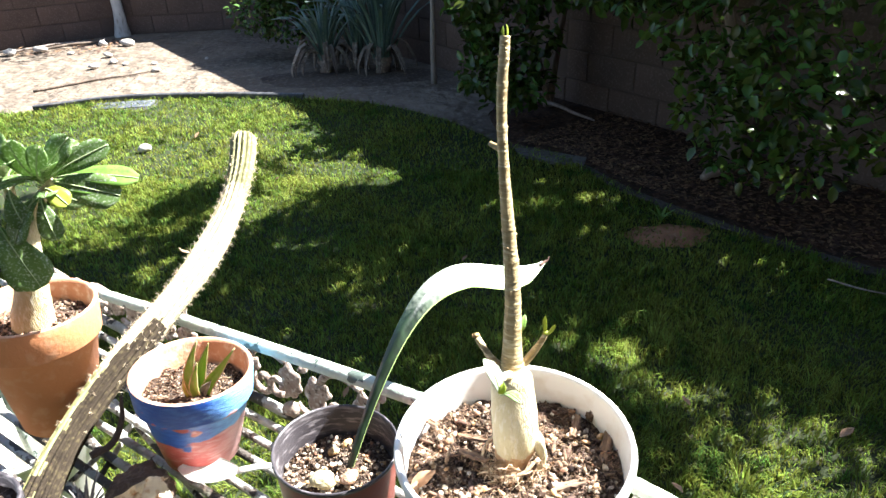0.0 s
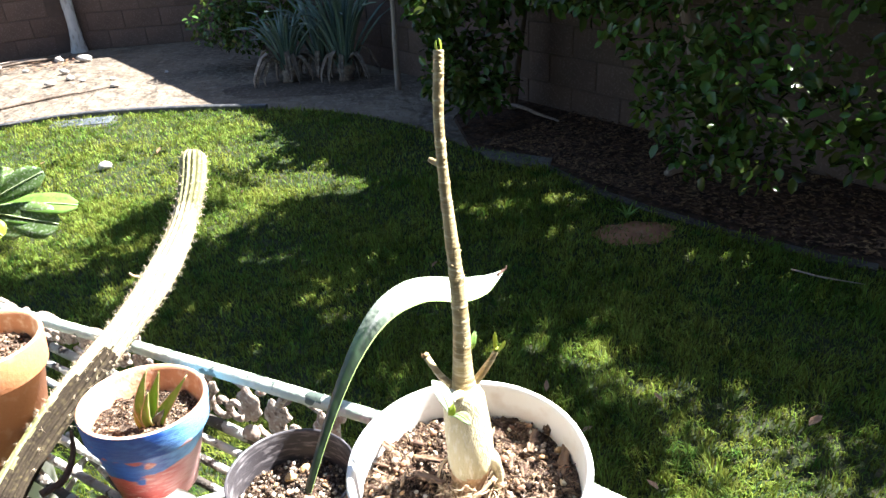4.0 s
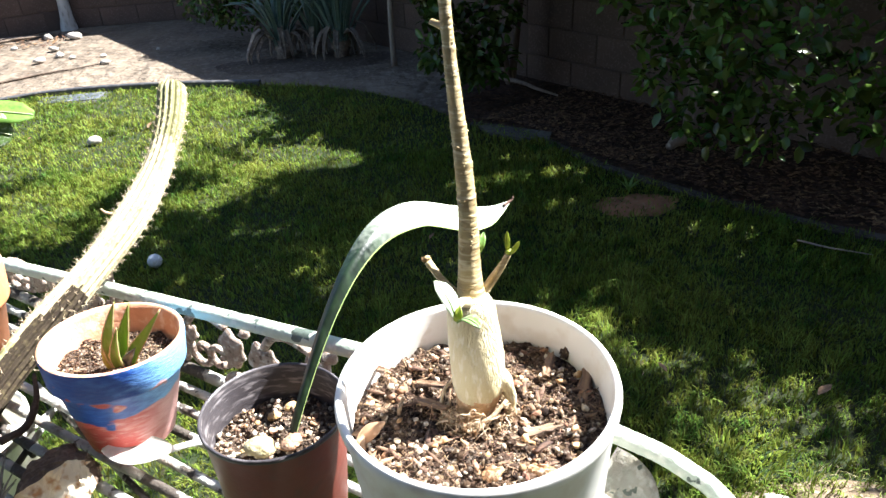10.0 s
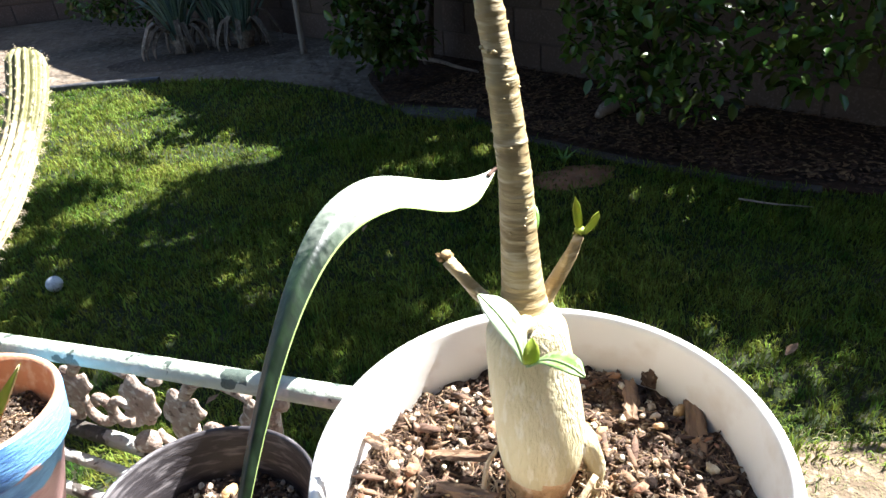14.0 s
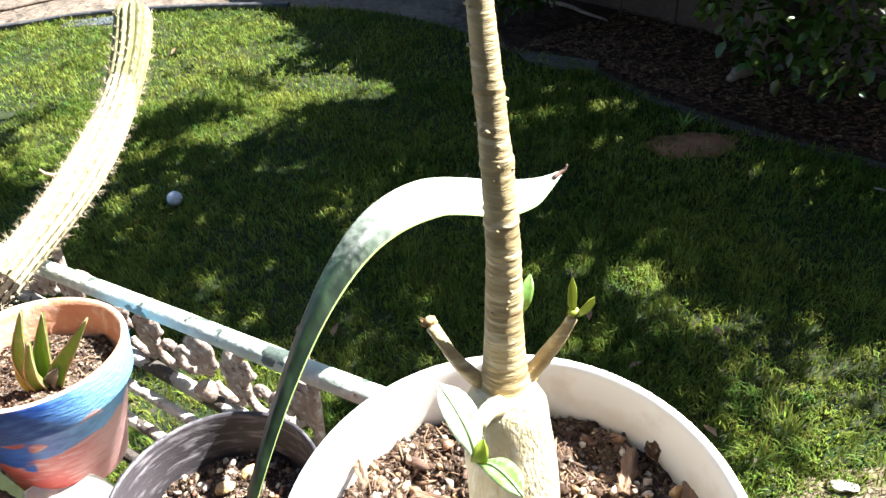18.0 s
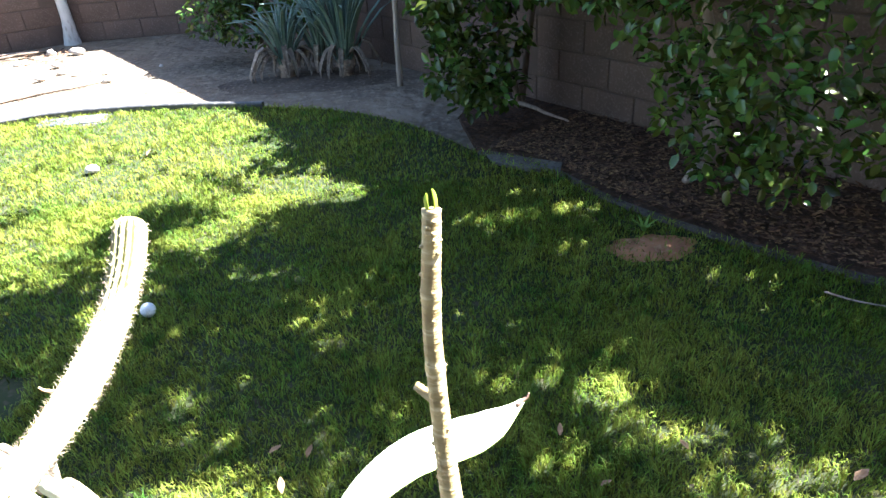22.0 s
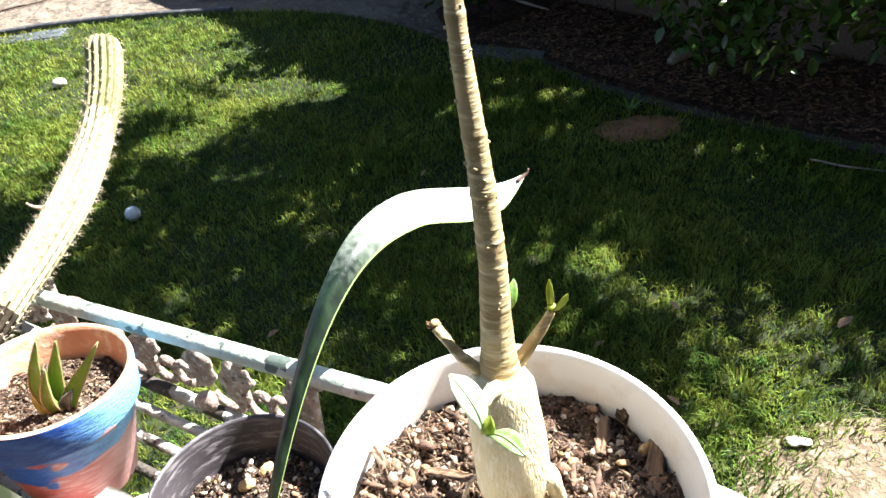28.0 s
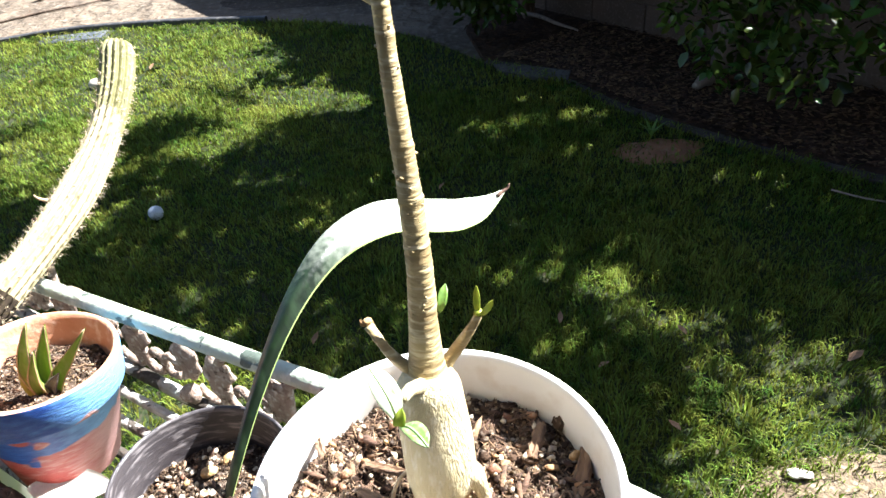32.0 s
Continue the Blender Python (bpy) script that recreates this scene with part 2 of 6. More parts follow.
M["new_leaf"] = mat("fresh_green_leaf", (0.16, 0.30, 0.05), (0.22, 0.36, 0.07), 90, 0.4, (0.12, 0.24, 0.05), 300, 0.1, 400, through_light=0.35)
M["yellow_leaf"] = mat("yellow_green_bud", (0.42, 0.46, 0.06), (0.30, 0.40, 0.05), 120, 0.4, None, 300, 0.1, 400, through_light=0.35)
M["fresh_veined"] = mat("fresh_veined_leaf", (0.17, 0.30, 0.06), (0.30, 0.42, 0.16), 200, 0.4, (0.46, 0.54, 0.34), 420, 0.1, 400, through_light=0.35)
M["desert_leaf"] = mat("speckled_green_leaf", (0.17, 0.27, 0.085), (0.26, 0.37, 0.12), 30, 0.32, (0.62, 0.68, 0.52), 430, 0.15, 500, through_light=0.55)
M["rib"] = mat("pale_leaf_rib", (0.40, 0.46, 0.26), (0.34, 0.42, 0.2), 60, 0.5, None, 100, 0)
M["snake"] = mat("mottled_shade_to_sun_leaf", (0.006, 0.013, 0.006), (0.032, 0.058, 0.028), 60, 0.36, (0.012, 0.026, 0.010), 150, 0.12, 300, spec=0.5, sharp=(0.50, 0.72), stretch=(1, 1, 0.35))
M["snake_edge"] = mat("sun_side_leaf_margin", (0.36, 0.44, 0.16), (0.28, 0.38, 0.12), 80, 0.45, None, 100, 0)
M["veined_leaf"] = mat("pale_veined_leaf", (0.20, 0.33, 0.11), (0.55, 0.61, 0.48), 130, 0.42, (0.62, 0.66, 0.55), 300, 0.1, 400, through_light=0.3)
# Over the leaf's mottle, paint the shaded foot dark and the sunlit bend silver.
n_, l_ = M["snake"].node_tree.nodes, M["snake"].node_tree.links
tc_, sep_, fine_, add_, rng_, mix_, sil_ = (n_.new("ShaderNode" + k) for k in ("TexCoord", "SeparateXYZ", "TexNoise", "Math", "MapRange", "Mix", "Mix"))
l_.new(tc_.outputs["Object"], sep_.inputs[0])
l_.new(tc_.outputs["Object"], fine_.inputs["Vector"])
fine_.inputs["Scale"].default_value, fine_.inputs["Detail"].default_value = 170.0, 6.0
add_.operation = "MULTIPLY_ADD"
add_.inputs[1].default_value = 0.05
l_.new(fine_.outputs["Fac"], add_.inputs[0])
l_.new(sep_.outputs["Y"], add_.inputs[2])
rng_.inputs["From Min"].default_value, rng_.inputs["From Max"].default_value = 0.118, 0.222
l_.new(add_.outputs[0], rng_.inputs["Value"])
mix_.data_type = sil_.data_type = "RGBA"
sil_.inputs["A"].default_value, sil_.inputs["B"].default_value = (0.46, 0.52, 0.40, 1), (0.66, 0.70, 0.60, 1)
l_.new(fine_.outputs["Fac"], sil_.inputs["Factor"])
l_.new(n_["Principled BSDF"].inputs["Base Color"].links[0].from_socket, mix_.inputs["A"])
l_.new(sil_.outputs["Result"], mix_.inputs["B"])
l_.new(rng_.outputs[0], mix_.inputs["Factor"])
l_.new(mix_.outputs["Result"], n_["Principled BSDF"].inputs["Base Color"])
M["brown_tip"] = mat("dry_brown_tip", (0.16, 0.09, 0.06), (0.10, 0.055, 0.04), 200, 0.8, None, 100, 0)
M["agave"] = mat("agave_leaf", (0.24, 0.36, 0.05), (0.32, 0.44, 0.085), 60, 0.45, (0.36, 0.44, 0.13), 200, 0.1, 300, stretch=(1, 1, 0.3), through_light=0.42)
M["agave_old"] = mat("yellowed_agave_leaf", (0.36, 0.33, 0.05), (0.28, 0.24, 0.06), 60, 0.5, (0.22, 0.15, 0.06), 200, 0.1, 300)
M["agave_edge"] = mat("agave_margin", (0.55, 0.42, 0.25), (0.45, 0.30, 0.16), 200, 0.6, None, 300, 0)
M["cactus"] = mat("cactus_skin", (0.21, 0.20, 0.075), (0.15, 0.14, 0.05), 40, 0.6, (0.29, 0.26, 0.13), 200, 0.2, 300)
M["cactus_pale"] = mat("sun_glare_cactus_skin", (0.40, 0.345, 0.20), (0.31, 0.265, 0.14), 40, 0.7, (0.50, 0.44, 0.30), 200, 0.2, 300)
# Dark skin that stands for the shade on the lower flank.
M["cactus_shade"] = mat("shaded_cactus_skin", (0.040, 0.029, 0.018), (0.024, 0.017, 0.011), 50, 0.9, (0.075, 0.058, 0.03), 200, 0.5, 300, spec=0.2)
M["spine"] = mat("pale_spine", (0.62, 0.51, 0.36), (0.50, 0.38, 0.25), 80, 0.6, None, 100, 0)
M["steel"] = mat("worn_steel", (0.86, 0.83, 0.78), (0.76, 0.73, 0.68), 45, 0.42, (0.88, 0.85, 0.8), 160, 0.08, 500, metal=0.35)
M["quartz"] = mat("cream_agate", (0.62, 0.46, 0.26), (0.70, 0.62, 0.50), 28, 0.45, (0.42, 0.20, 0.07), 90, 0.5, 160, by_object=0.02)
M["tan_wood"] = mat("weathered_tan_wood", (0.30, 0.205, 0.13), (0.17, 0.105, 0.066), 60, 0.9, (0.08, 0.05, 0.034), 160, 1.0, 260, stretch=(0.15, 1, 1))
M["yellow_pebble"] = mat("yellow_tan_pebble", (0.42, 0.36, 0.19), (0.33, 0.28, 0.15), 50, 0.8, (0.50, 0.45, 0.30), 200, 0.6, 260)
M["red_pebble"] = mat("reddish_pebble", (0.44, 0.26, 0.16), (0.33, 0.18, 0.11), 80, 0.85, (0.54, 0.37, 0.25), 220, 0.8, 300)
M["rind"] = mat("brown_rock_rind", (0.13, 0.085, 0.055), (0.09, 0.06, 0.042), 40, 0.85, (0.18, 0.125, 0.085), 130, 0.7, 240)
M["dry_stalk"] = mat("dry_brown_stalk", (0.12, 0.08, 0.055), (0.08, 0.055, 0.04), 60, 0.85, (0.18, 0.13, 0.09), 200, 0.4, 300)
M["grey_spike"] = mat("grey_dried_leaf", (0.17, 0.15, 0.135), (0.10, 0.085, 0.08), 80, 0.8, (0.26, 0.24, 0.21), 200, 0.3, 300)
M["ball"] = mat("scuffed_white_ball", (0.62, 0.64, 0.68), (0.54, 0.56, 0.60), 50, 0.5, (0.40, 0.41, 0.42), 200, 0.3, 400)
M["bucket"] = mat("cream_plastic", (0.74, 0.70, 0.62), (0.70, 0.66, 0.58), 6, 0.5, (0.6, 0.55, 0.47), 40, 0.1, 60)
M["fallen"] = mat("fallen_leaf", (0.34, 0.19, 0.10), (0.23, 0.125, 0.066), 40, 0.75, (0.44, 0.28, 0.17), 120, 0.2, 200, by_object=0.25)


def painted_clay():
    """Terracotta brushed blue above red, with sunlight painted in pale away from the cactus."""
    m = mat("hand_painted_clay", (0.46, 0.055, 0.045), (0.56, 0.13, 0.10), 20, 0.5, (0.62, 0.30, 0.26), 70, 0.3, 120, stretch=(1, 1, 4))
    n, l = m.node_tree.nodes, m.node_tree.links
    p = n["Principled BSDF"]
    base = p.inputs["Base Color"].links[0].from_socket
    tc, sep = n.new("ShaderNodeTexCoord"), n.new("ShaderNodeSeparateXYZ")
    l.new(tc.outputs["Object"], sep.inputs[0])

    def noisy(scale, detail, tall):
        mp, t = n.new("ShaderNodeMapping"), n.new("ShaderNodeTexNoise")
        mp.inputs["Scale"].default_value = (1, 1, tall)
        t.inputs["Scale"].default_value, t.inputs["Detail"].default_value = scale, detail
        l.new(tc.outputs["Object"], mp.inputs[0])
        l.new(mp.outputs[0], t.inputs["Vector"])
        return t.outputs["Fac"]

    def calc(op, *values):
        r = n.new("ShaderNodeMath")
        r.operation = op
        for sock, v in zip(r.inputs, values):
            if isinstance(v, float):
                sock.default_value = v
            else:
                l.new(v, sock)
        return r.outputs[0]

    def ramp(f, lo, hi):
        r = n.new("ShaderNodeMapRange")
        r.inputs["From Min"].default_value, r.inputs["From Max"].default_value = lo, hi
        l.new(f, r.inputs["Value"])
        return r.outputs[0]

    def mixed(f, x, y):
        r = n.new("ShaderNodeMix")
        r.data_type = "RGBA"
        l.new(f, r.inputs["Factor"])
        for sock, v in ((r.inputs["A"], x), (r.inputs["B"], y)):
            if isinstance(v, tuple):
                sock.default_value = (*v, 1)
            else:
                l.new(v, sock)
        return r.outputs["Result"]
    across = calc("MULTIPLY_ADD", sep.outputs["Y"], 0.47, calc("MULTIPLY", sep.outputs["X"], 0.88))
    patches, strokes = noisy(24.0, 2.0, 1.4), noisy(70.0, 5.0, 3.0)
    # Light blue and pink paint in the sun on this side.
    sun_side = ramp(calc("MULTIPLY_ADD", strokes, 0.045, across), 0.022, 0.058)
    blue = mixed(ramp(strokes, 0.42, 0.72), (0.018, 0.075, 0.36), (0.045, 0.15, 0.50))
    blue = mixed(sun_side, blue, (0.22, 0.46, 0.78))
    red = mixed(sun_side, base, (0.74, 0.42, 0.40))
    level = calc("MULTIPLY_ADD", patches, 0.17, sep.outputs["Z"])
    level = calc("MULTIPLY_ADD", strokes, 0.012, level)
    l.new(mixed(ramp(level, 0.150, 0.155), red, blue), p.inputs["Base Color"])
    return m


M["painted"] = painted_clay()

# ---- mesh tools ----
RNG = random.Random(7)


def link_bm(name, bm, material, smooth=True):
    me = bpy.data.meshes.new(name)
    bm.to_mesh(me)
    bm.free()
    for p in me.polygons:
        p.use_smooth = smooth
    for m in material if isinstance(material, (list, tuple)) else [material]:
        me.materials.append(m)
    return me


def part(name, bm, material, parent, label="", smooth=True, at=None):
    ob = new(name, link_bm(name, bm, material, smooth))
    ob.parent = parent
    if at is not None:
        ob.matrix_basis = at
    return tagged(ob, label)


def solid(name, bm, material, label, category, smooth=True, at=None, group="", kind=""):
    ob = new(name, link_bm(name, bm, material, smooth))
    if at is not None:
        ob.matrix_basis = at
    return tagged(ob, label, category, group, kind)


def thing(name, label, category, at=None, group="", kind=""):
    ob = new(name)
    ob.empty_display_size = 0.05
    if at is not None:
        ob.matrix_basis = at
    return tagged(ob, label, category, group, kind)


def lathe(profile, segs=64, wobble=0.0):
    """Turns a list of (radius, height) round z."""
    bm = bmesh.new()
    rings = []
    for r, z in profile:
        if r < 1e-6:
            rings.append([bm.verts.new((0, 0, z))])
        else:
            rings.append([bm.verts.new((r * (1 + wobble * math.sin(3 * a + 1)) * math.cos(a), r * (1 + wobble * math.sin(3 * a + 1)) * math.sin(a), z)) for a in [2 * math.pi * i / segs for i in range(segs)]])
    for p, q in zip(rings, rings[1:]):
        for i in range(segs):
            j = (i + 1) % segs
            if len(p) == 1 and len(q) == 1:
                continue
            if len(p) == 1:
                bm.faces.new((p[0], q[j], q[i]))
            elif len(q) == 1:
                bm.faces.new((p[i], p[j], q[0]))
            else:
                bm.faces.new((p[i], p[j], q[j], q[i]))
    bmesh.ops.recalc_face_normals(bm, faces=bm.faces)
    return bm


def smooth_path(points, n):
    """n points along a Catmull-Rom curve through the given ones."""
    p = [Vector(v) for v in points]
    p = [p[0] * 2 - p[1]] + p + [p[-1] * 2 - p[-2]]
    out = []
    k = len(p) - 3
    for i in range(n):
        u = i / (n - 1) * k
        j = min(int(u), k - 1)
        t = u - j
        a, b, c, d = p[j], p[j + 1], p[j + 2], p[j + 3]
        out.append(0.5 * (2 * b + (c - a) * t + (2 * a - 5 * b + 4 * c - d) * t * t + (3 * b - a - 3 * c + d) * t * t * t))
    return out


def even(values, n):
    """n values along a broken line through the given ones."""
    xs = np.linspace(0, 1, len(values))
    return [float(v) for v in np.interp(np.linspace(0, 1, n), xs, values)]


def tube(points, radii, segs=12, bm=None, rough=0.0, caps=True, ribs=0, rib_depth=0.0):
    """A round bar along points; radii is one number or one for each point."""
    bm = bm or bmesh.new()
    pts = [Vector(p) for p in points]
    radii = radii if isinstance(radii, (list, tuple)) else [radii] * len(pts)
    up = Vector((0.137, 0.211, 0.968))
    rings, side = [], None
    for i, p in enumerate(pts):
        t = (pts[min(i + 1, len(pts) - 1)] - pts[max(i - 1, 0)]).normalized()
        side = t.cross(up).normalized() if side is None else (side - t * side.dot(t)).normalized()
        over = t.cross(side)
        ring = []
        for k in range(segs):
            a = 2 * math.pi * k / segs
            r = radii[i] * (1 + rough * noise.noise(p * 90 + Vector((math.cos(a), math.sin(a), 0)) * 1.5))
            if ribs:
                r *= 1 + rib_depth * (abs(math.cos(a * ribs / 2)) - 0.6)
            ring.append(bm.verts.new(p + (side * math.cos(a) + over * math.sin(a)) * r))
        rings.append(ring)
    for a, b in zip(rings, rings[1:]):
        for k in range(segs):
            j = (k + 1) % segs
            bm.faces.new((a[k], a[j], b[j], b[k]))
    if caps:
        bm.faces.new(rings[0][::-1])
        bm.faces.new(rings[-1])
    return bm


def lump(size, seed=0, subdiv=2, rough=0.35, flat=1.0, freq=1.3):
    """A rough stone of about that size, its foot at z = 0."""
    bm = bmesh.new()
    bmesh.ops.create_icosphere(bm, subdivisions=subdiv, radius=1)
    for v in bm.verts:
        v.co *= 1 + rough * noise.noise(v.co * freq + Vector((seed * 3.1, seed * 1.7, 0)))
        v.co = Vector((v.co.x * size[0], v.co.y * size[1], v.co.z * size[2]))
    low = min(v.co.z for v in bm.verts)
    for v in bm.verts:
        v.co.z -= low
    return bm


def box(size, bevel=0.0, at=(0, 0, 0)):
    bm = bmesh.new()
    bmesh.ops.create_cube(bm, size=1)
    for v in bm.verts:
        v.co = Vector((v.co.x * size[0] + at[0], v.co.y * size[1] + at[1], v.co.z * size[2] + at[2]))
    if bevel:
        bmesh.ops.bevel(bm, geom=bm.edges[:], offset=bevel, segments=1, affect="EDGES")
    return bm


def leaf_bm(points, widths, normal, fold=0.25, thick=0.0006, cup=0.0, bm=None):
    """A leaf blade along points, with a folded midrib and some thickness."""
    bm = bm or bmesh.new()
    pts = [Vector(p) for p in points]
    normal = Vector(normal)
    rows = []
    for i, p in enumerate(pts):
        t = (pts[min(i + 1, len(pts) - 1)] - pts[max(i - 1, 0)]).normalized()
        s = t.cross(normal).normalized()
        o = s.cross(t).normalized()
        w = widths[i]
        rows.append([[bm.verts.new(p + s * (x * w) + o * (fold * w * abs(x) - cup * w * x * x + d)) for x in (-1, -0.55, 0, 0.55, 1)] for d in (0, -thick)])
    for a, b in zip(rows, rows[1:]):
        for k in range(4):
            bm.faces.new((a[0][k], a[0][k + 1], b[0][k + 1], b[0][k]))
            bm.faces.new((a[1][k + 1], a[1][k], b[1][k], b[1][k + 1]))
        for k in (0, 4):
            bm.faces.new((a[0][k], b[0][k], b[1][k], a[1][k]) if k == 0 else (b[0][k], a[0][k], a[1][k], b[1][k]))
    return bm


def cloud(name, verts, faces, material, parent=None, smooth=False):
    """One mesh of many loose pieces from arrays (all faces with the same number of corners)."""
    me = bpy.data.meshes.new(name)
    v, f = np.asarray(verts, np.float32).reshape(-1, 3), np.asarray(faces, np.int32)
    me.vertices.add(len(v))
    me.vertices.foreach_set("co", v.ravel())
    me.loops.add(f.size)
    me.loops.foreach_set("vertex_index", f.ravel())
    me.polygons.add(len(f))
    me.polygons.foreach_set("loop_start", np.arange(0, f.size, f.shape[1], dtype=np.int32))
    me.polygons.foreach_set("loop_total", np.full(len(f), f.shape[1], np.int32))
    me.update(calc_edges=True)
    me.validate()
    me.materials.append(material)
    if smooth:
        me.polygons.foreach_set("use_smooth", np.ones(len(f), bool))
    ob = new(name, me)
    ob.parent = parent
    return ob

# ---- ground, beds and walls ----
def sheet(name, outline, z, material, label, kind="structure", category="", drop=0.06):
    """A flat slab with the given outline, its top at z."""
    bm = bmesh.new()
    top = [bm.verts.new((x, y, z)) for x, y in outline]
    low = [bm.verts.new((x, y, z - drop)) for x, y in outline]
    bm.faces.new(top)
    for i in range(len(top)):
        j = (i + 1) % len(top)
        bm.faces.new((top[i], low[i], low[j], top[j]))
    bmesh.ops.triangulate(bm, faces=[f for f in bm.faces if len(f.verts) > 4])
    bmesh.ops.recalc_face_normals(bm, faces=bm.faces)
    return solid(name, bm, material, label, category or name, False, kind=kind)


EDGE_LEFT = [(v.x, v.y) for v in smooth_path([(-6.0, 4.3, 0), (-3.9, 4.9, 0), (-3.14, 5.1, 0), (-2.74, 5.27, 0), (-2.36, 5.33, 0), (-1.7, 5.29, 0), (-1.2, 5.2, 0), (-0.7, 5.06, 0), (-0.34, 4.87, 0), (0.05, 4.5, 0), (0.4, 3.97, 0)], 60)]
EDGE_RIGHT = [(v.x, v.y) for v in smooth_path([(0.4, 3.97, 0), (0.62, 3.83, 0), (0.77, 3.62, 0), (0.94, 3.28, 0), (1.14, 3.0, 0), (1.45, 2.65, 0), (1.8, 2.34, 0), (2.5, 1.9, 0), (3.6, 1.5, 0)], 60)]
ground = sheet("ground", [(-400, -400), (400, -400), (400, 400), (-400, 400)], -0.02, M["sand"], "bare pale sandy soil of a back yard", category="ground", drop=0.5)
lawn = sheet("lawn", EDGE_LEFT + EDGE_RIGHT[1:] + [(3.6, -1.4), (-6.0, -1.4)], 0.0, M["lawn"], "short green lawn turf with thin brown spots", category="lawn", drop=0.05)
bed = sheet("planting_bed", [(x, y) for x, y in EDGE_RIGHT] + [(4.6, 1.2), (5.2, 1.6), (1.2, 5.6), (0.5, 5.2), (0.33, 4.6)], 0.012, M["mulch"], "shaded bed of dark bark mulch and leaf litter", category="planting bed")
# Unseen wall behind the camera, added to close the place and bounce light.
rear_wall = solid("wall_south", box((12, 0.2, 3.0), 0, (0, -3.2, 1.48)), M["stucco"], "plain tan stucco wall added unseen behind the camera", "wall", False, kind="structure")
# Unseen overhead slab, added only to hold back fill from the southern sky.
sky_screen = solid("ceiling", box((12, 2.95, 0.12), 0, (0, -1.72, 2.62)), M["stucco"], "plain unseen slab added overhead to block sky light", "ceiling", False, kind="structure")



def kerb_strip(name, line, half, z0, z1, material, label):
    bm = bmesh.new()
    prev = None
    for i, (x, y) in enumerate(line):
        a, b = Vector(line[max(i - 1, 0)]), Vector(line[min(i + 1, len(line) - 1)])
        t = (b - a).normalized()
        nrm = Vector((-t.y, t.x)) * half
        w = 0.004 * noise.noise(Vector((x * 4, y * 4, 0)))
        ring = [bm.verts.new((x + nrm.x * k, y + nrm.y * k, zz)) for k, zz in ((-1, z0), (-1, z1 - 0.006 + w), (-0.7, z1 + w), (0.7, z1 + w), (1, z1 - 0.006 + w), (1, z0))]
        if prev:
            for k in range(5):
                bm.faces.new((prev[k], prev[k + 1], ring[k + 1], ring[k]))
        prev = ring
    bmesh.ops.recalc_face_normals(bm, faces=bm.faces)
    return solid(name, bm, material, label, "edging", False, kind="structure")


kerb_strip("concrete_edging", EDGE_RIGHT[:46], 0.028, -0.04, 0.014, M["kerb"], "low grey concrete kerb between lawn and bed")
kerb_strip("lawn_edging", EDGE_LEFT[12:38], 0.022, -0.04, 0.042, M["edging"], "black plastic lawn edging strip with a dusty top")

M["pad"] = mat("weathered_concrete", (0.15, 0.138, 0.125), (0.105, 0.095, 0.085), 7, 0.9, (0.07, 0.06, 0.05), 45, 0.6, 120, spec=0.15)
sheet("concrete_pad", [(0.44, 3.90), (0.60, 3.84), (0.83, 3.70), (0.79, 3.58), (0.62, 3.66), (0.47, 3.78)], 0.020, M["pad"], "small flat concrete pad at the corner of the lawn", category="paving")

# walls of grey-brown concrete blocks
BLOCK = (0.39, 0.14, 0.19)


def block_wall(name, start, end, rows, label):
    """A wall of staggered blocks on a recessed mortar core, from start to end."""
    a, b = Vector((*start, -0.02)), Vector((*end, -0.02))
    along = (b - a).normalized()
    length = (b - a).length
    turn = math.atan2(along.y, along.x)
    wall = solid(name, box((length, 0.126, rows * 0.2), 0, (length / 2, 0, rows * 0.1)), M["mortar"], label, "wall", False, pose(a.x, a.y, a.z, 0, 0, math.degrees(turn)), kind="structure")
    whole = link_bm("block", box(BLOCK, 0.004), M["block"], False)
    half = link_bm("half_block", box((0.19, 0.14, 0.19), 0.004), M["block"], False)
    for r in range(rows):
        x = 0.0
        if r % 2:
            ob = new("half_block", half)
            ob.parent, ob.location = wall, (0.1, 0, r * 0.2 + 0.1)
            x = 0.2
        while x + 0.4 <= length + 0.05:
            ob = new("block", whole)
            ob.parent, ob.location = wall, (x + 0.2, RNG.uniform(-0.002, 0.002), r * 0.2 + 0.1)
            x += 0.4
    return wall


CORNER_L, CORNER_R = (-3.76, 8.25), (-1.70, 8.42)
block_wall("wall_west", (-6.35, 6.73), CORNER_L, 9, "garden wall of grey-brown concrete blocks, dappled with light")
block_wall("wall_north", CORNER_L, CORNER_R, 9, "shaded garden wall of grey-brown concrete blocks")
UNSEEN_STEP = (0.94, 4.90)  # made-up step down, out of view, so sun clears the lower part
block_wall("wall_east", CORNER_R, UNSEEN_STEP, 9, "garden wall of grey-brown concrete blocks beside the bush")
block_wall("wall_south_east", UNSEEN_STEP, (3.16, 1.94), 6, "garden wall of grey-brown concrete blocks behind the citrus tree")

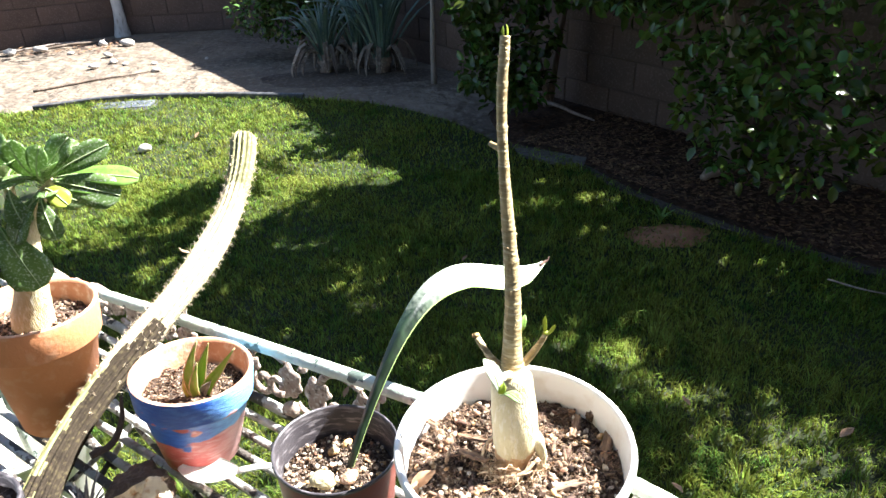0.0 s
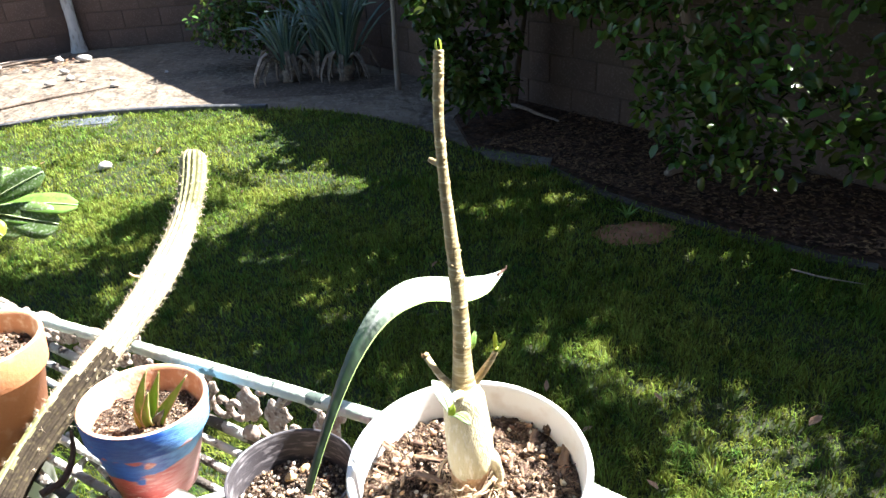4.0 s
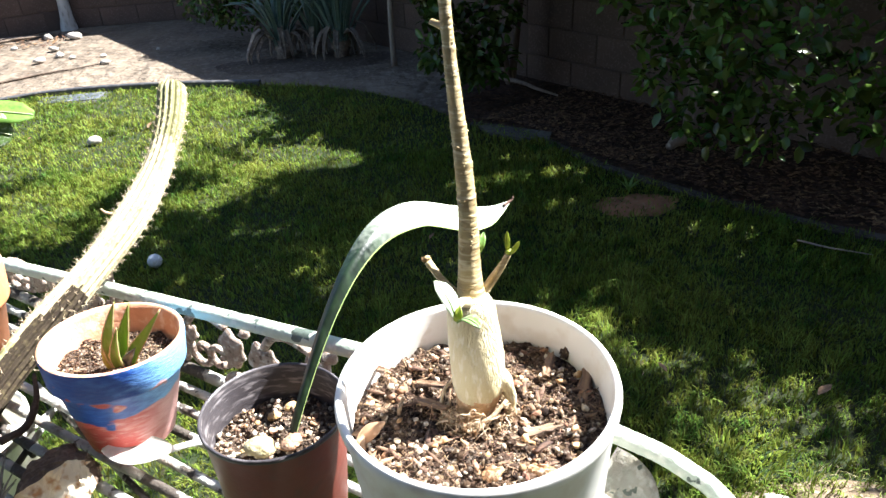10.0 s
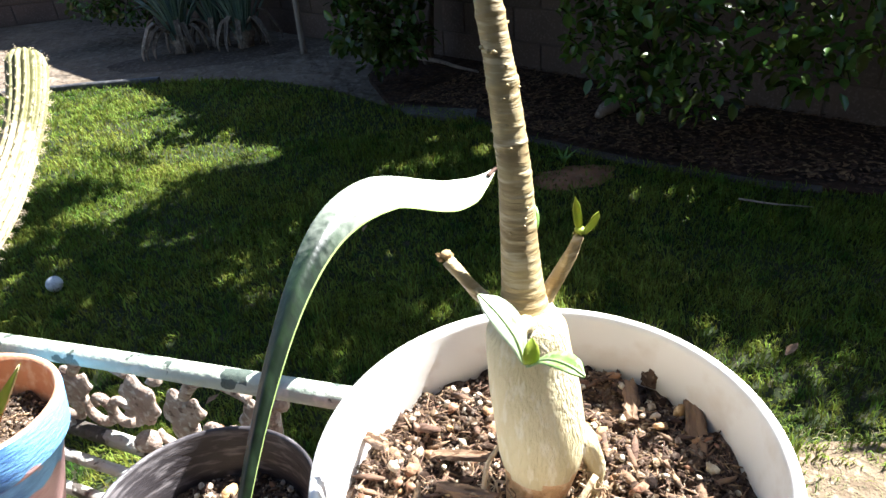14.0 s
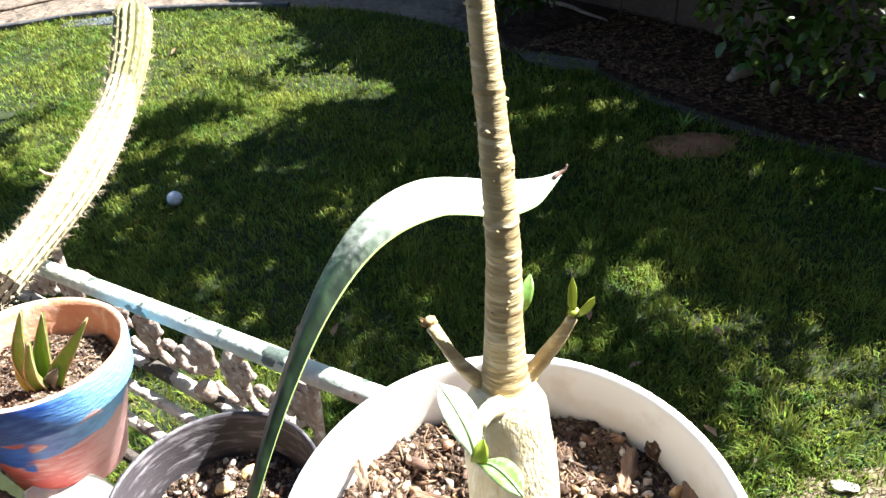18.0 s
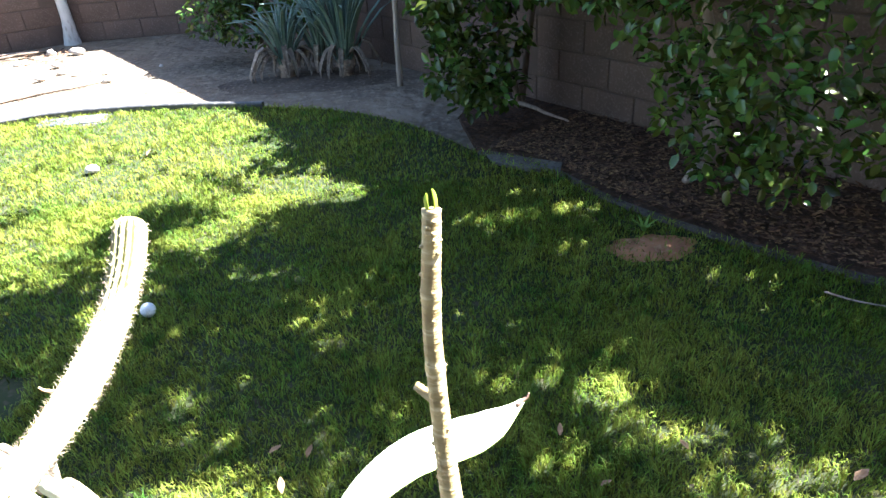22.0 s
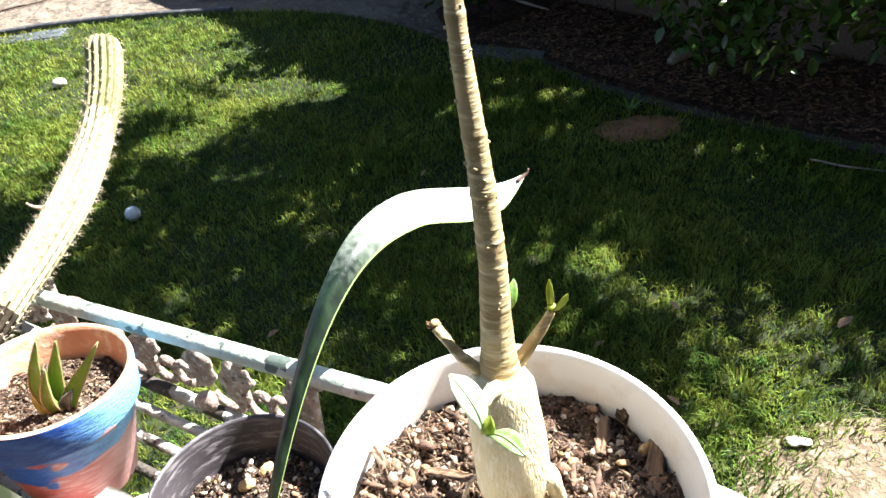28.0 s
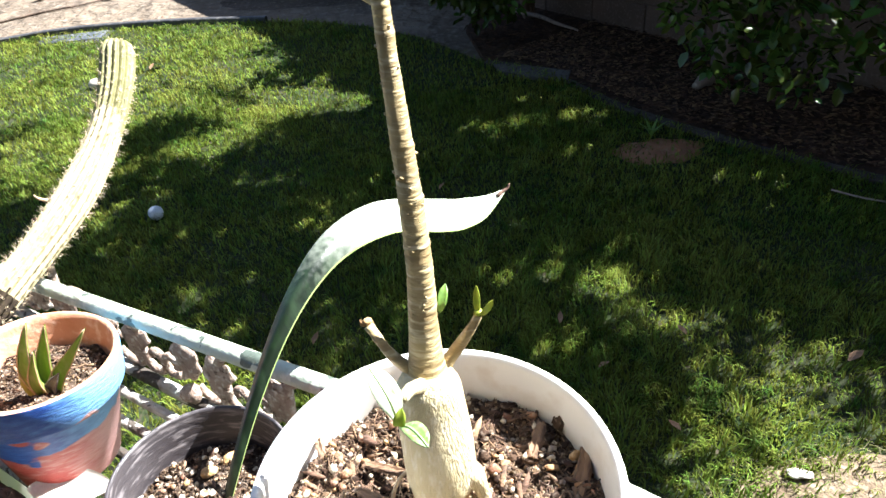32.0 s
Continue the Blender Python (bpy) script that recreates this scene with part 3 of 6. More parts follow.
# ---- stones, sticks and litter on the sand ----
for i, (x, y, s, lab) in enumerate([(-3.40, 7.55, 0.075, "large rounded white rock on the sand"), (-3.30, 6.52, 0.05, "flat white rock on sunlit sand"), (-3.21, 6.73, 0.045, "flat white rock on sunlit sand"),
                                    (-3.38, 7.0, 0.05, "pale rock on sunlit sand"), (-2.63, 6.31, 0.04, "small white rock at the shadow's edge"), (-2.76, 6.6, 0.03, "small white rock at the shadow's edge"),
                                    (-3.71, 7.62, 0.06, "pale rock by the wall"), (-4.52, 7.25, 0.07, "heap of pale rubble by the wall"), (-4.25, 7.35, 0.07, "grey rubble by the wall"), (-3.05, 6.62, 0.03, "small pale stone on sand"), (-2.3, 6.75, 0.025, "small pale stone on shaded sand"), (-3.86, 7.2, 0.035, "small pale stone by the wall")]):
    solid("rock", lump((s * 1.05, s * 0.75, s * 0.5), i, 2, 0.5), M["white_rock"], lab, "rock", True, pose(x, y, -0.022, 0, 0, i * 47), group="rocks on the sand")
solid("rock", lump((0.042, 0.03, 0.028), 3, 2, 0.3), M["white_rock"], "white stone lying in the sunlit lawn", "rock", True, pose(-1.866, 4.093, -0.002, 0, 0, 20))


def stick(points, r, material, label, category="stick"):
    pts = smooth_path(points, 24)
    pts = [p + Vector((noise.noise(p * 9), noise.noise(p * 9 + Vector((5, 0, 0))), 0)) * r for p in pts]
    return solid("stick", tube(pts, even([r, r, r * 0.8, r * 0.5], 24), 7), material, label, category)


stick([(-3.46, 5.73, -0.008), (-3.1, 6.03, -0.006), (-2.85, 6.15, -0.005), (-2.6, 6.35, -0.008)], 0.011, M["bark"], "long dark twig lying on sunlit sand")
stick([(-4.3, 7.35, 0.0), (-4.0, 7.55, 0.02), (-3.7, 7.75, 0.0)], 0.015, M["bark"], "broken branch in the debris under the wall")
stick([(-4.6, 7.3, 0.0), (-4.2, 7.62, 0.015), (-3.95, 7.75, 0.0)], 0.012, M["stake"], "pale broken branch in the debris under the wall")
stick([(0.66, 4.80, 0.05), (0.82, 4.58, 0.045), (0.99, 4.32, 0.03)], 0.014, M["stake"], "pale fallen branch lying on the mulch")
stick([(1.50, 2.30, 0.03), (1.58, 2.22, 0.035), (1.72, 2.17, 0.02)], 0.004, M["stake"], "thin dry twig lying in the grass", "twig")
solid("garden_stake", tube(smooth_path([(-0.066, 5.55, -0.03), (-0.062, 5.552, 0.3), (-0.05, 5.56, 0.7), (-0.05, 5.57, 1.5)], 14), even([0.026, 0.022, 0.02, 0.018], 14), 8), M["stake"], "slim weathered wooden stake standing by the wall", "stake")
lid = thing("valve_box", "grey plastic irrigation valve box lid in the lawn edge", "valve box", pose(-2.45, 5.16, -0.005, 0, 0, 6))
part("lid", box((0.46, 0.18, 0.02), 0.006, (0, 0, 0.008)), M["valve"], lid)
part("frame", box((0.52, 0.24, 0.03), 0.006, (0, 0, -0.008)), M["edging"], lid)

# ---- grass and litter ----
def inside(px, py, poly):
    """Which of the points lie in the polygon."""
    hit = np.zeros(len(px), bool)
    for (x0, y0), (x1, y1) in zip(poly, poly[1:] + poly[:1]):
        if y0 != y1:
            hit ^= ((y0 > py) != (y1 > py)) & (px < (x1 - x0) * (py - y0) / (y1 - y0) + x0)
    return hit


LAWN_AREA = EDGE_LEFT + EDGE_RIGHT[1:] + [(3.6, -1.4), (-6.0, -1.4)]
DIRT = [(0.98, 1.01, 0.34, 0.19), (1.02, 2.76, 0.19, 0.11)]  # bare spots: x, y and half sizes


def bare(x, y):
    return np.min([((x - a) / p) ** 2 + ((y - b) / q) ** 2 for a, b, p, q in DIRT], axis=0) + 0.35 * np.sin(x * 31 + 3 * np.sin(y * 23)) * np.sin(y * 37 + 2 * np.sin(x * 19))


def blades(rng, n, x0, x1, y0, y1, height, width):
    x, y = rng.uniform(x0, x1, n), rng.uniform(y0, y1, n)
    ok = inside(x, y, LAWN_AREA) & (bare(x, y) > rng.uniform(0.1, 1.0, n) ** 1.2)
    patch = np.sin(x * 5.1 + 1.3 * np.sin(y * 3.7)) * np.sin(y * 4.3 + x * 1.9)
    ok &= rng.uniform(0, 1, n) < 0.8 + 0.3 * patch
    x, y, patch = x[ok], y[ok], patch[ok]
    n = len(x)
    tuft = np.sin(x * 83 + 2.5 * np.sin(y * 41)) * np.sin(y * 77 + 2.5 * np.sin(x * 37))
    h = height * rng.uniform(0.45, 1.25, n) * (1 + 0.25 * patch) * (1 + 0.4 * tuft)
    w = width * rng.uniform(0.6, 1.2, n)
    a, lean = rng.normal(0, 0.9, n) + 3 * np.sin(x * 21 + 2 * np.sin(y * 17)) + 2 * np.sin(y * 26), rng.uniform(0.15, 1.1, n)
    b = a + rng.uniform(-0.9, 0.9, n) + np.pi / 2
    sx, sy, dx, dy = np.cos(a) * w, np.sin(a) * w, np.cos(b) * lean * h, np.sin(b) * lean * h
    z0, v = np.full(n, -0.002), np.zeros((n, 5, 3))
    v[:, 0] = np.stack([x - sx, y - sy, z0], 1)
    v[:, 1] = np.stack([x + sx, y + sy, z0], 1)
    v[:, 2] = np.stack([x + dx * 0.4 + sx * 0.8, y + dy * 0.4 + sy * 0.8, h * 0.6], 1)
    v[:, 3] = np.stack([x + dx * 0.4 - sx * 0.8, y + dy * 0.4 - sy * 0.8, h * 0.6], 1)
    v[:, 4] = np.stack([x + dx, y + dy, h * (1.02 - 0.35 * lean)], 1)
    return v


def grass_object(name, sets, material, label):
    v = np.concatenate(sets)
    base = (np.arange(len(v)) * 5)[:, None]
    tri = np.concatenate([base + np.array([[0, 1, 2]]), base + np.array([[0, 2, 3]]), base + np.array([[3, 2, 4]])])
    return tagged(cloud(name, v, tri, material), label, "grass", "", "stuff")


rng = np.random.default_rng(5)
grass = grass_object("grass", [blades(rng, 150000, -1.3, 2.2, 0.7, 2.2, 0.034, 0.0019), blades(rng, 110000, -2.2, 2.0, 2.2, 3.6, 0.031, 0.0024),
                               blades(rng, 80000, -4.2, 1.2, 3.6, 5.4, 0.029, 0.0032), blades(rng, 9000, -4.5, -1.3, 0.7, 3.6, 0.034, 0.003)], M["grass"], "short green lawn grass, lush and uneven")


def dirt_spot(x, y, p, q, material, label, seed):
    bm = bmesh.new()
    c = bm.verts.new((0, 0, 0.006))
    rings = []
    for k, (s, z) in enumerate(((0.4, 0.006), (0.75, 0.004), (1.1, -0.004))):
        rings.append([bm.verts.new((p * s * math.cos(a) * (1 + 0.25 * noise.noise(Vector((math.cos(a) * 2, math.sin(a) * 2, seed)))), q * s * math.sin(a) * (1 + 0.25 * noise.noise(Vector((math.cos(a) * 2, math.sin(a) * 2, seed + 4)))), z + 0.004 * noise.noise(Vector((s * 9, a * 3, seed))))) for a in [i * math.pi / 18 for i in range(36)]])
    for i in range(36):
        bm.faces.new((c, rings[0][i], rings[0][(i + 1) % 36]))
        for r0, r1 in zip(rings, rings[1:]):
            bm.faces.new((r0[i], r1[i], r1[(i + 1) % 36], r0[(i + 1) % 36]))
    bmesh.ops.recalc_face_normals(bm, faces=bm.faces)
    return solid("bare_soil", bm, material, label, "bare soil", True, pose(x, y, 0.002), kind="structure")


dirt_spot(*DIRT[0], M["pale_dirt"], "sunlit patch of bare pale soil in the lawn", 1)
dirt_spot(*DIRT[1], M["red_dirt"], "patch of reddish soil at the lawn's edge", 2)
damp = dirt_spot(-0.70, 5.85, 1.0, 0.36, M["damp_sand"], "dark damp soil round the aloes", 7)
damp.location.z = -0.022
tufts = []
for k in range(1300):
    a, r = rng.uniform(0, 2 * np.pi), rng.uniform(0.0, 1.4) ** 0.6
    x, y = 0.98 + 0.33 * r * np.cos(a), 1.01 + 0.19 * r * np.sin(a)
    b, h = rng.uniform(0, 2 * np.pi), rng.uniform(0.012, 0.03)
    d = np.array([np.cos(b), np.sin(b), 0.12]) * h
    s = np.array([-np.sin(b), np.cos(b), 0]) * 0.0007
    p = np.array([x, y, 0.006])
    tufts.append([p - s, p + s, p + d * 0.6 + s + [0, 0, 0.004], p + d * 0.6 - s + [0, 0, 0.004], p + d * 1.2])
grass_object("dry_grass", [np.array(tufts)], M["dry_grass"], "straw-coloured dry grass round the bare soil")


def litter(n, place, size, name, material, label, category, z):
    v = []
    for _ in range(n):
        x, y = place()
        a, s = rng.uniform(0, 2 * np.pi), size * rng.uniform(0.5, 1.3)
        c, d = np.array([np.cos(a), np.sin(a), 0]) * s, np.array([-np.sin(a), np.cos(a), 0]) * s * 0.45
        up = np.array([0, 0, s * rng.uniform(0.1, 0.5)])
        p = np.array([x, y, z + rng.uniform(0, 0.012)])
        v.append([p - c, p + d + up * 0.6, p + c + up, p - d + up * 0.3])
    v = np.array(v)
    f = (np.arange(len(v)) * 4)[:, None] + np.array([[0, 1, 2, 3]])
    return tagged(cloud(name, v, f, material), label, category, "", "stuff")


def in_bed():
    while True:
        u, w = rng.uniform(0, 1), rng.uniform(0.02, 1) ** 1.3
        i = u * 52
        k = int(i)
        x, y = (EDGE_RIGHT[k][c] * (1 - i + k) + EDGE_RIGHT[k + 1][c] * (i - k) for c in (0, 1))
        return x + 0.05 + w * 1.3 * 0.8, y + 0.04 + w * 1.3 * 0.6


litter(9000, in_bed, 0.017, "leaf_litter", M["litter"], "brown fallen leaves and bark over the bed", "leaf litter", 0.014)
litter(260, lambda: (rng.uniform(-4.6, -3.4), rng.uniform(7.2, 7.9)), 0.03, "leaf_litter", M["litter"], "dark leaf litter under the wall", "leaf litter", -0.015)
litter(700, lambda: (rng.uniform(-4.2, -0.2), rng.uniform(5.2, 7.9)), 0.012, "sand_debris", M["litter"], "scattered small brown debris on the sand", "debris", -0.019)
for i, (x, y, s, turn, lab) in enumerate([(1.15, 1.48, 0.03, 20, "curled tan leaf lying on the grass"), (0.744, 1.63, 0.02, 130, "pale dry leaf lying on the grass"), (-0.398, 1.733, 0.024, 15, "reddish brown leaf lying in the grass"), (-0.297, 1.718, 0.022, 60, "reddish brown leaf lying in the grass"),
                                          (-0.36, 1.60, 0.026, 100, "brown leaf stuck upright in the grass"), (0.42, 1.725, 0.02, 80, "pale leaf lying in the grass"), (-0.9, 3.5, 0.02, 10, "brown leaf lying in the lawn"), (0.1, 2.55, 0.018, 45, "brown leaf in shaded grass"), (-1.6, 4.3, 0.03, 70, "brown leaf lying in the lawn"), (-2.3, 4.2, 0.022, 20, "pale leaf lying in the lawn"), (0.62, 1.3, 0.02, 140, "reddish leaf in the grass"), (0.5, 1.52, 0.018, 0, "reddish leaf in the grass")]):
    s *= 0.78
    pts = [(-s, 0, 0.004), (-s * 0.4, 0, 0.012), (s * 0.4, 0, 0.015), (s, 0, 0.022)]
    solid("fallen_leaf", leaf_bm(pts, [s * 0.12, s * 0.5, s * 0.45, s * 0.05], (0, 0, 1), 0.4), M["fallen"], lab, "leaf", True, pose(x, y, 0.022, 0, RNG.uniform(-10, 10), turn), group="fallen leaves on the lawn")
solid("flat_stone", lump((0.027, 0.014, 0.005), 5, 3, 0.4), M["white_rock"], "flat white stone lying on bare soil", "stone", True, pose(0.857, 1.153, 0.012, 0, 0, -12))
ball_bm = bmesh.new()
bmesh.ops.create_icosphere(ball_bm, subdivisions=4, radius=0.029)
solid("lawn_ball", ball_bm, M["ball"], "scuffed grey-white ball resting in the lawn", "ball", True, pose(-1.022, 2.525, 0.031))


# ---- trees and bushes ----
def leaf_cloud(name, centres, radii, counts, size, material, parent, seed, droop=0.3, keep=None, wide=0.31):
    """Many small folded leaves in uneven clumps."""
    r = np.random.default_rng(seed)
    v = []
    for (cx, cy, cz), rad, n in zip(centres, radii, counts):
        d = r.normal(size=(n, 3))
        d /= np.linalg.norm(d, axis=1)[:, None]
        p = np.array([cx, cy, cz]) + d * rad * (r.uniform(0.15, 1, n) ** 0.45)[:, None] * np.array([1, 1, 0.8])
        if keep is not None:
            p = p[keep(p)]
        k = len(p)
        if not k:
            continue
        a = r.normal(size=(k, 3)) + np.array([0, 0, -droop]) + d[:k] * 0.6
        a /= np.linalg.norm(a, axis=1)[:, None]
        s = np.cross(a, r.normal(size=(k, 3)) * 0.5 + np.array([0, 0, 1.0]))
        s /= np.linalg.norm(s, axis=1)[:, None] + 1e-6
        o = np.cross(s, a)
        L = (size * r.uniform(0.55, 1.2, k))[:, None]
        W = L * wide
        q = np.stack([p, p + a * L * 0.3 + s * W * 0.9 + o * W * 0.35, p + a * L * 0.68 + s * W * 0.8 + o * W * 0.3, p + a * L - o * W * 0.2,
                      p + a * L * 0.68 - s * W * 0.8 + o * W * 0.3, p + a * L * 0.3 - s * W * 0.9 + o * W * 0.35, p + a * L * 0.5], 1)
        v.append(q)
    v = np.concatenate(v)
    b = (np.arange(len(v)) * 7)[:, None]
    f = np.concatenate([b + np.array([[i, j, 6]]) for i, j in ((0, 1), (1, 2), (2, 3), (3, 4), (4, 5), (5, 0))])
    return cloud(name, v, f, material, parent, True)


def limb(parent, points, r0, r1, material, name="limb"):
    pts = smooth_path(points, 16)
    return part(name, tube(pts, even([r0, r1], 16), 9, rough=0.15), material, parent)


SHX, SHY = TO_SUN.x / TO_SUN.z, TO_SUN.y / TO_SUN.z


GAPS = [(-1.18, 4.52, 0.24, 0.30, 0.1), (-0.56, 3.70, 0.15, 0.17, 0.1), (-0.74, 3.46, 0.16, 0.11, 0.1), (-0.77, 3.25, 0.10, 0.08, 0.25), (-1.05, 3.12, 0.16, 0.15, 0.1), (-1.78, 3.39, 0.38, 0.24, 0.1), (-1.81, 3.08, 0.22, 0.26, 0.15),
        (-1.65, 2.82, 0.2, 0.12, 0.15), (-1.44, 2.94, 0.13, 0.08, 0.25), (-1.25, 2.96, 0.1, 0.07, 0.2), (-0.9, 2.72, 0.09, 0.05, 0.4), (-1.05, 2.65, 0.09, 0.05, 0.4), (-0.68, 2.73, 0.11, 0.05, 0.4), (-0.41, 2.35, 0.07, 0.05, 0.5), (-0.66, 2.4, 0.08, 0.05, 0.5),
        (0.61, 1.88, 0.10, 0.08, 0.15), (0.79, 1.66, 0.07, 0.05, 0.25), (0.86, 1.52, 0.11, 0.10, 0.1), (1.03, 1.51, 0.09, 0.07, 0.15), (1.16, 1.44, 0.12, 0.08, 0.08), (1.28, 1.54, 0.11, 0.07, 0.1), (0.96, 1.30, 0.10, 0.08, 0.1), (1.17, 1.35, 0.11, 0.06, 0.1), (1.45, 1.42, 0.16, 0.1, 0.15),
        (0.80, 1.28, 0.07, 0.07, 0.2), (0.56, 2.31, 0.07, 0.05, 0.3), (0.69, 2.14, 0.06, 0.04, 0.4), (-0.08, 1.99, 0.09, 0.06, 0.45), (0.61, 1.39, 0.09, 0.07, 0.35), (1.01, 1.68, 0.08, 0.05, 0.3), (0.70, 1.54, 0.06, 0.05, 0.3), (-0.75, 1.55, 0.15, 0.1, 0.3), (0.05, 1.38, 0.12, 0.09, 0.3),
        (-0.35, 1.42, 0.13, 0.09, 0.3), (0.98, 1.0, 0.4, 0.2, 0.0), (0.3, 1.8, 0.08, 0.05, 0.5), (0.45, 1.66, 0.08, 0.05, 0.45), (1.3, 2.5, 0.12, 0.07, 0.35), (1.25, 2.95, 0.10, 0.07, 0.35), (-0.14, 4.27, 0.12, 0.08, 0.35), (0.1, 4.2, 0.1, 0.07, 0.35), (1.65, 2.4, 0.14, 0.08, 0.35),
        (0.57, 1.84, 0.10, 0.11, 0.1), (0.84, 1.42, 0.09, 0.09, 0.1), (1.0, 1.43, 0.11, 0.11, 0.05), (1.2, 1.43, 0.13, 0.08, 0.05), (1.21, 1.25, 0.13, 0.09, 0.05), (1.0, 1.28, 0.12, 0.07, 0.05), (1.36, 1.39, 0.1, 0.08, 0.05), (0.65, 1.34, 0.08, 0.08, 0.15), (0.69, 1.15, 0.1, 0.1, 0.1), (0.43, 1.94, 0.06, 0.04, 0.3),
        (0.61, 1.89, 0.13, 0.09, 0.0), (0.37, 1.61, 0.09, 0.06, 0.02), (0.71, 1.72, 0.10, 0.06, 0.0), (0.60, 2.35, 0.08, 0.05, 0.05), (0.70, 2.14, 0.06, 0.04, 0.1), (0.23, 1.97, 0.07, 0.05, 0.1), (-0.43, 2.38, 0.11, 0.05, 0.1), (-0.29, 2.26, 0.08, 0.05, 0.1), (-0.23, 2.87, 0.08, 0.05, 0.2), (-0.72, 4.03, 0.1, 0.12, 0.05)]


def shade_wanted(x, y):
    """How closed the crown is over the ground that it shades, with its gaps: x, y, half sizes, cover."""
    d = np.ones_like(x)
    ragged = 0.22 * np.sin(x * 9 + y * 4) + 0.2 * np.sin(y * 13 - x * 6)
    for gx, gy, p, q, cover in GAPS:
        p, q = p * 1.1, q * 1.1
        u = ((x - gx) / p) ** 2 + ((y - gy) / q) ** 2 + ragged
        d = np.minimum(d, cover + (1 - cover) * np.clip((u - 0.7) / 0.6, 0, 1))
    dapple = np.sin(x * 8.3 + 2 * np.sin(y * 5.1)) * np.sin(y * 9.7 + 1.7 * np.sin(x * 6.3))
    open_lawn = (x + 0.727 * (y - 4.32) + 0.82 + 0.35 * ragged < 0) & (y > 3.45 + 0.4 * ragged)
    d = np.where(open_lawn, np.minimum(d, np.where(dapple > 0.55, 0.25, 0.02)), d)
    fleck = np.sin(x * 15 + 2 * np.sin(y * 9)) * np.sin(y * 17 + 1.7 * np.sin(x * 12))
    d = np.where((x + y * 0.6 > 2.3) & (y > 2.0) & (fleck > 0.5) & (((x - 1.02) / 0.28) ** 2 + ((y - 2.76) / 0.2) ** 2 > 1), 0.0, d)
    d = np.where((x > 0.85) & (x + y * 0.6 < 2.45) & (y > 1.2) & (fleck > -0.4), np.maximum(d, 0.8), d)
    d = np.where(x + 0.5 * y < 0.9 + 0.3 * ragged, np.minimum(d, 0.75), d)
    d = np.where((x < -0.3) & (y < 1.62 + 0.2 * ragged), np.minimum(d, np.where(dapple > 0.5, 0.4, 0.02)), d)
    d = np.where((x < 0.4) & (y < 1.3 + 0.2 * ragged), np.minimum(d, np.where(dapple > 0.3, 0.5, 0.08)), d)
    d = np.where((y < 1.16 - 0.56 * (x < 0.6) + 0.06 * np.sin(x * 11)) | (x < -2.3), 0.0, d)
    return d


crown_rng = np.random.default_rng(12)
high = []
while len(high) < 1800:
    gx, gy, z = crown_rng.uniform(-2.3, 2.6), crown_rng.uniform(0.6, 4.8), crown_rng.uniform(1.6, 3.4)
    if crown_rng.uniform() < float(shade_wanted(np.array([gx]), np.array([gy]))[0]):
        high.append((gx + SHX * z, gy + SHY * z, z))


def in_shade(p):
    want = shade_wanted(p[:, 0] - SHX * p[:, 2], p[:, 1] - SHY * p[:, 2])
    return crown_rng.uniform(0, 1, len(p)) < np.clip(want * 1.9 - 0.03, 0, 1)


tree = thing("citrus_tree", "large leafy citrus tree over the shaded bed", "tree", pose(1.62, 3.62, 0.0))
T0 = Matrix.Translation((-1.62, -3.62, 0.0))


def tree_limb(points, r0, r1, material, name="limb"):
    ob = limb(tree, [(x - 1.62, y - 3.62, z) for x, y, z in points], r0, r1, material, name)
    return ob


tree_limb([(1.62, 3.62, -0.02), (1.66, 3.66, 0.5), (1.75, 3.75, 1.1), (1.85, 3.9, 1.9)], 0.075, 0.05, M["bark"], "trunk")
tree_limb([(1.50, 3.46, 0.02), (1.42, 3.36, 0.05), (1.36, 3.32, 0.03)], 0.05, 0.02, M["sunlit_bark"], "root")
tree_limb([(1.63, 3.63, 0.25), (1.52, 3.6, 0.65), (1.44, 3.6, 0.9), (1.3, 3.7, 1.5)], 0.03, 0.018, M["sunlit_bark"])
tree_limb([(1.7, 3.7, 0.9), (2.1, 3.4, 1.5), (2.6, 3.3, 2.2)], 0.04, 0.015, M["bark"])
tree_limb([(1.8, 3.85, 1.6), (1.6, 4.4, 2.1), (1.2, 4.9, 2.5)], 0.04, 0.014, M["bark"])
tree_limb([(1.85, 3.9, 1.9), (2.3, 4.5, 2.5), (2.9, 5.0, 3.0)], 0.04, 0.012, M["bark"])
low = [(1.13, 2.79, 0.57), (1.24, 2.71, 0.41), (1.41, 2.66, 0.57), (1.56, 2.62, 0.76), (1.69, 2.54, 0.57), (1.48, 2.79, 1.02), (1.26, 2.97, 1.11), (1.78, 2.62, 1.06), (1.06, 3.01, 0.85), (1.91, 2.45, 0.81), (1.52, 2.66, 0.38), (1.86, 2.49, 0.46), (1.73, 2.88, 1.32), (1.39, 3.05, 1.37), (1.3, 2.62, 0.72), (1.99, 2.28, 1.15), (1.05, 3.14, 1.06), (0.92, 3.27, 1.0), (1.18, 2.88, 0.74), (1.65, 2.62, 1.28), (1.99, 2.41, 0.59), (1.05, 2.97, 1.24), (2.04, 2.19, 0.85), (1.35, 2.79, 0.89), (0.95, 3.3, 1.03), (0.78, 3.5, 1.03), (1.1, 3.1, 1.0), (0.62, 3.7, 1.02), (1.9, 2.45, 1.05), (2.05, 2.35, 0.9)]
crown = leaf_cloud("crown", [(x - 1.62, y - 3.62, z) for x, y, z in low], [0.18] * len(low), [135] * len(low), 0.062, M["citrus"], tree, 3)
crown2 = leaf_cloud("crown", high, [0.135] * len(high), [27] * len(high), 0.095, M["citrus"], tree, 4, keep=in_shade, wide=0.24)
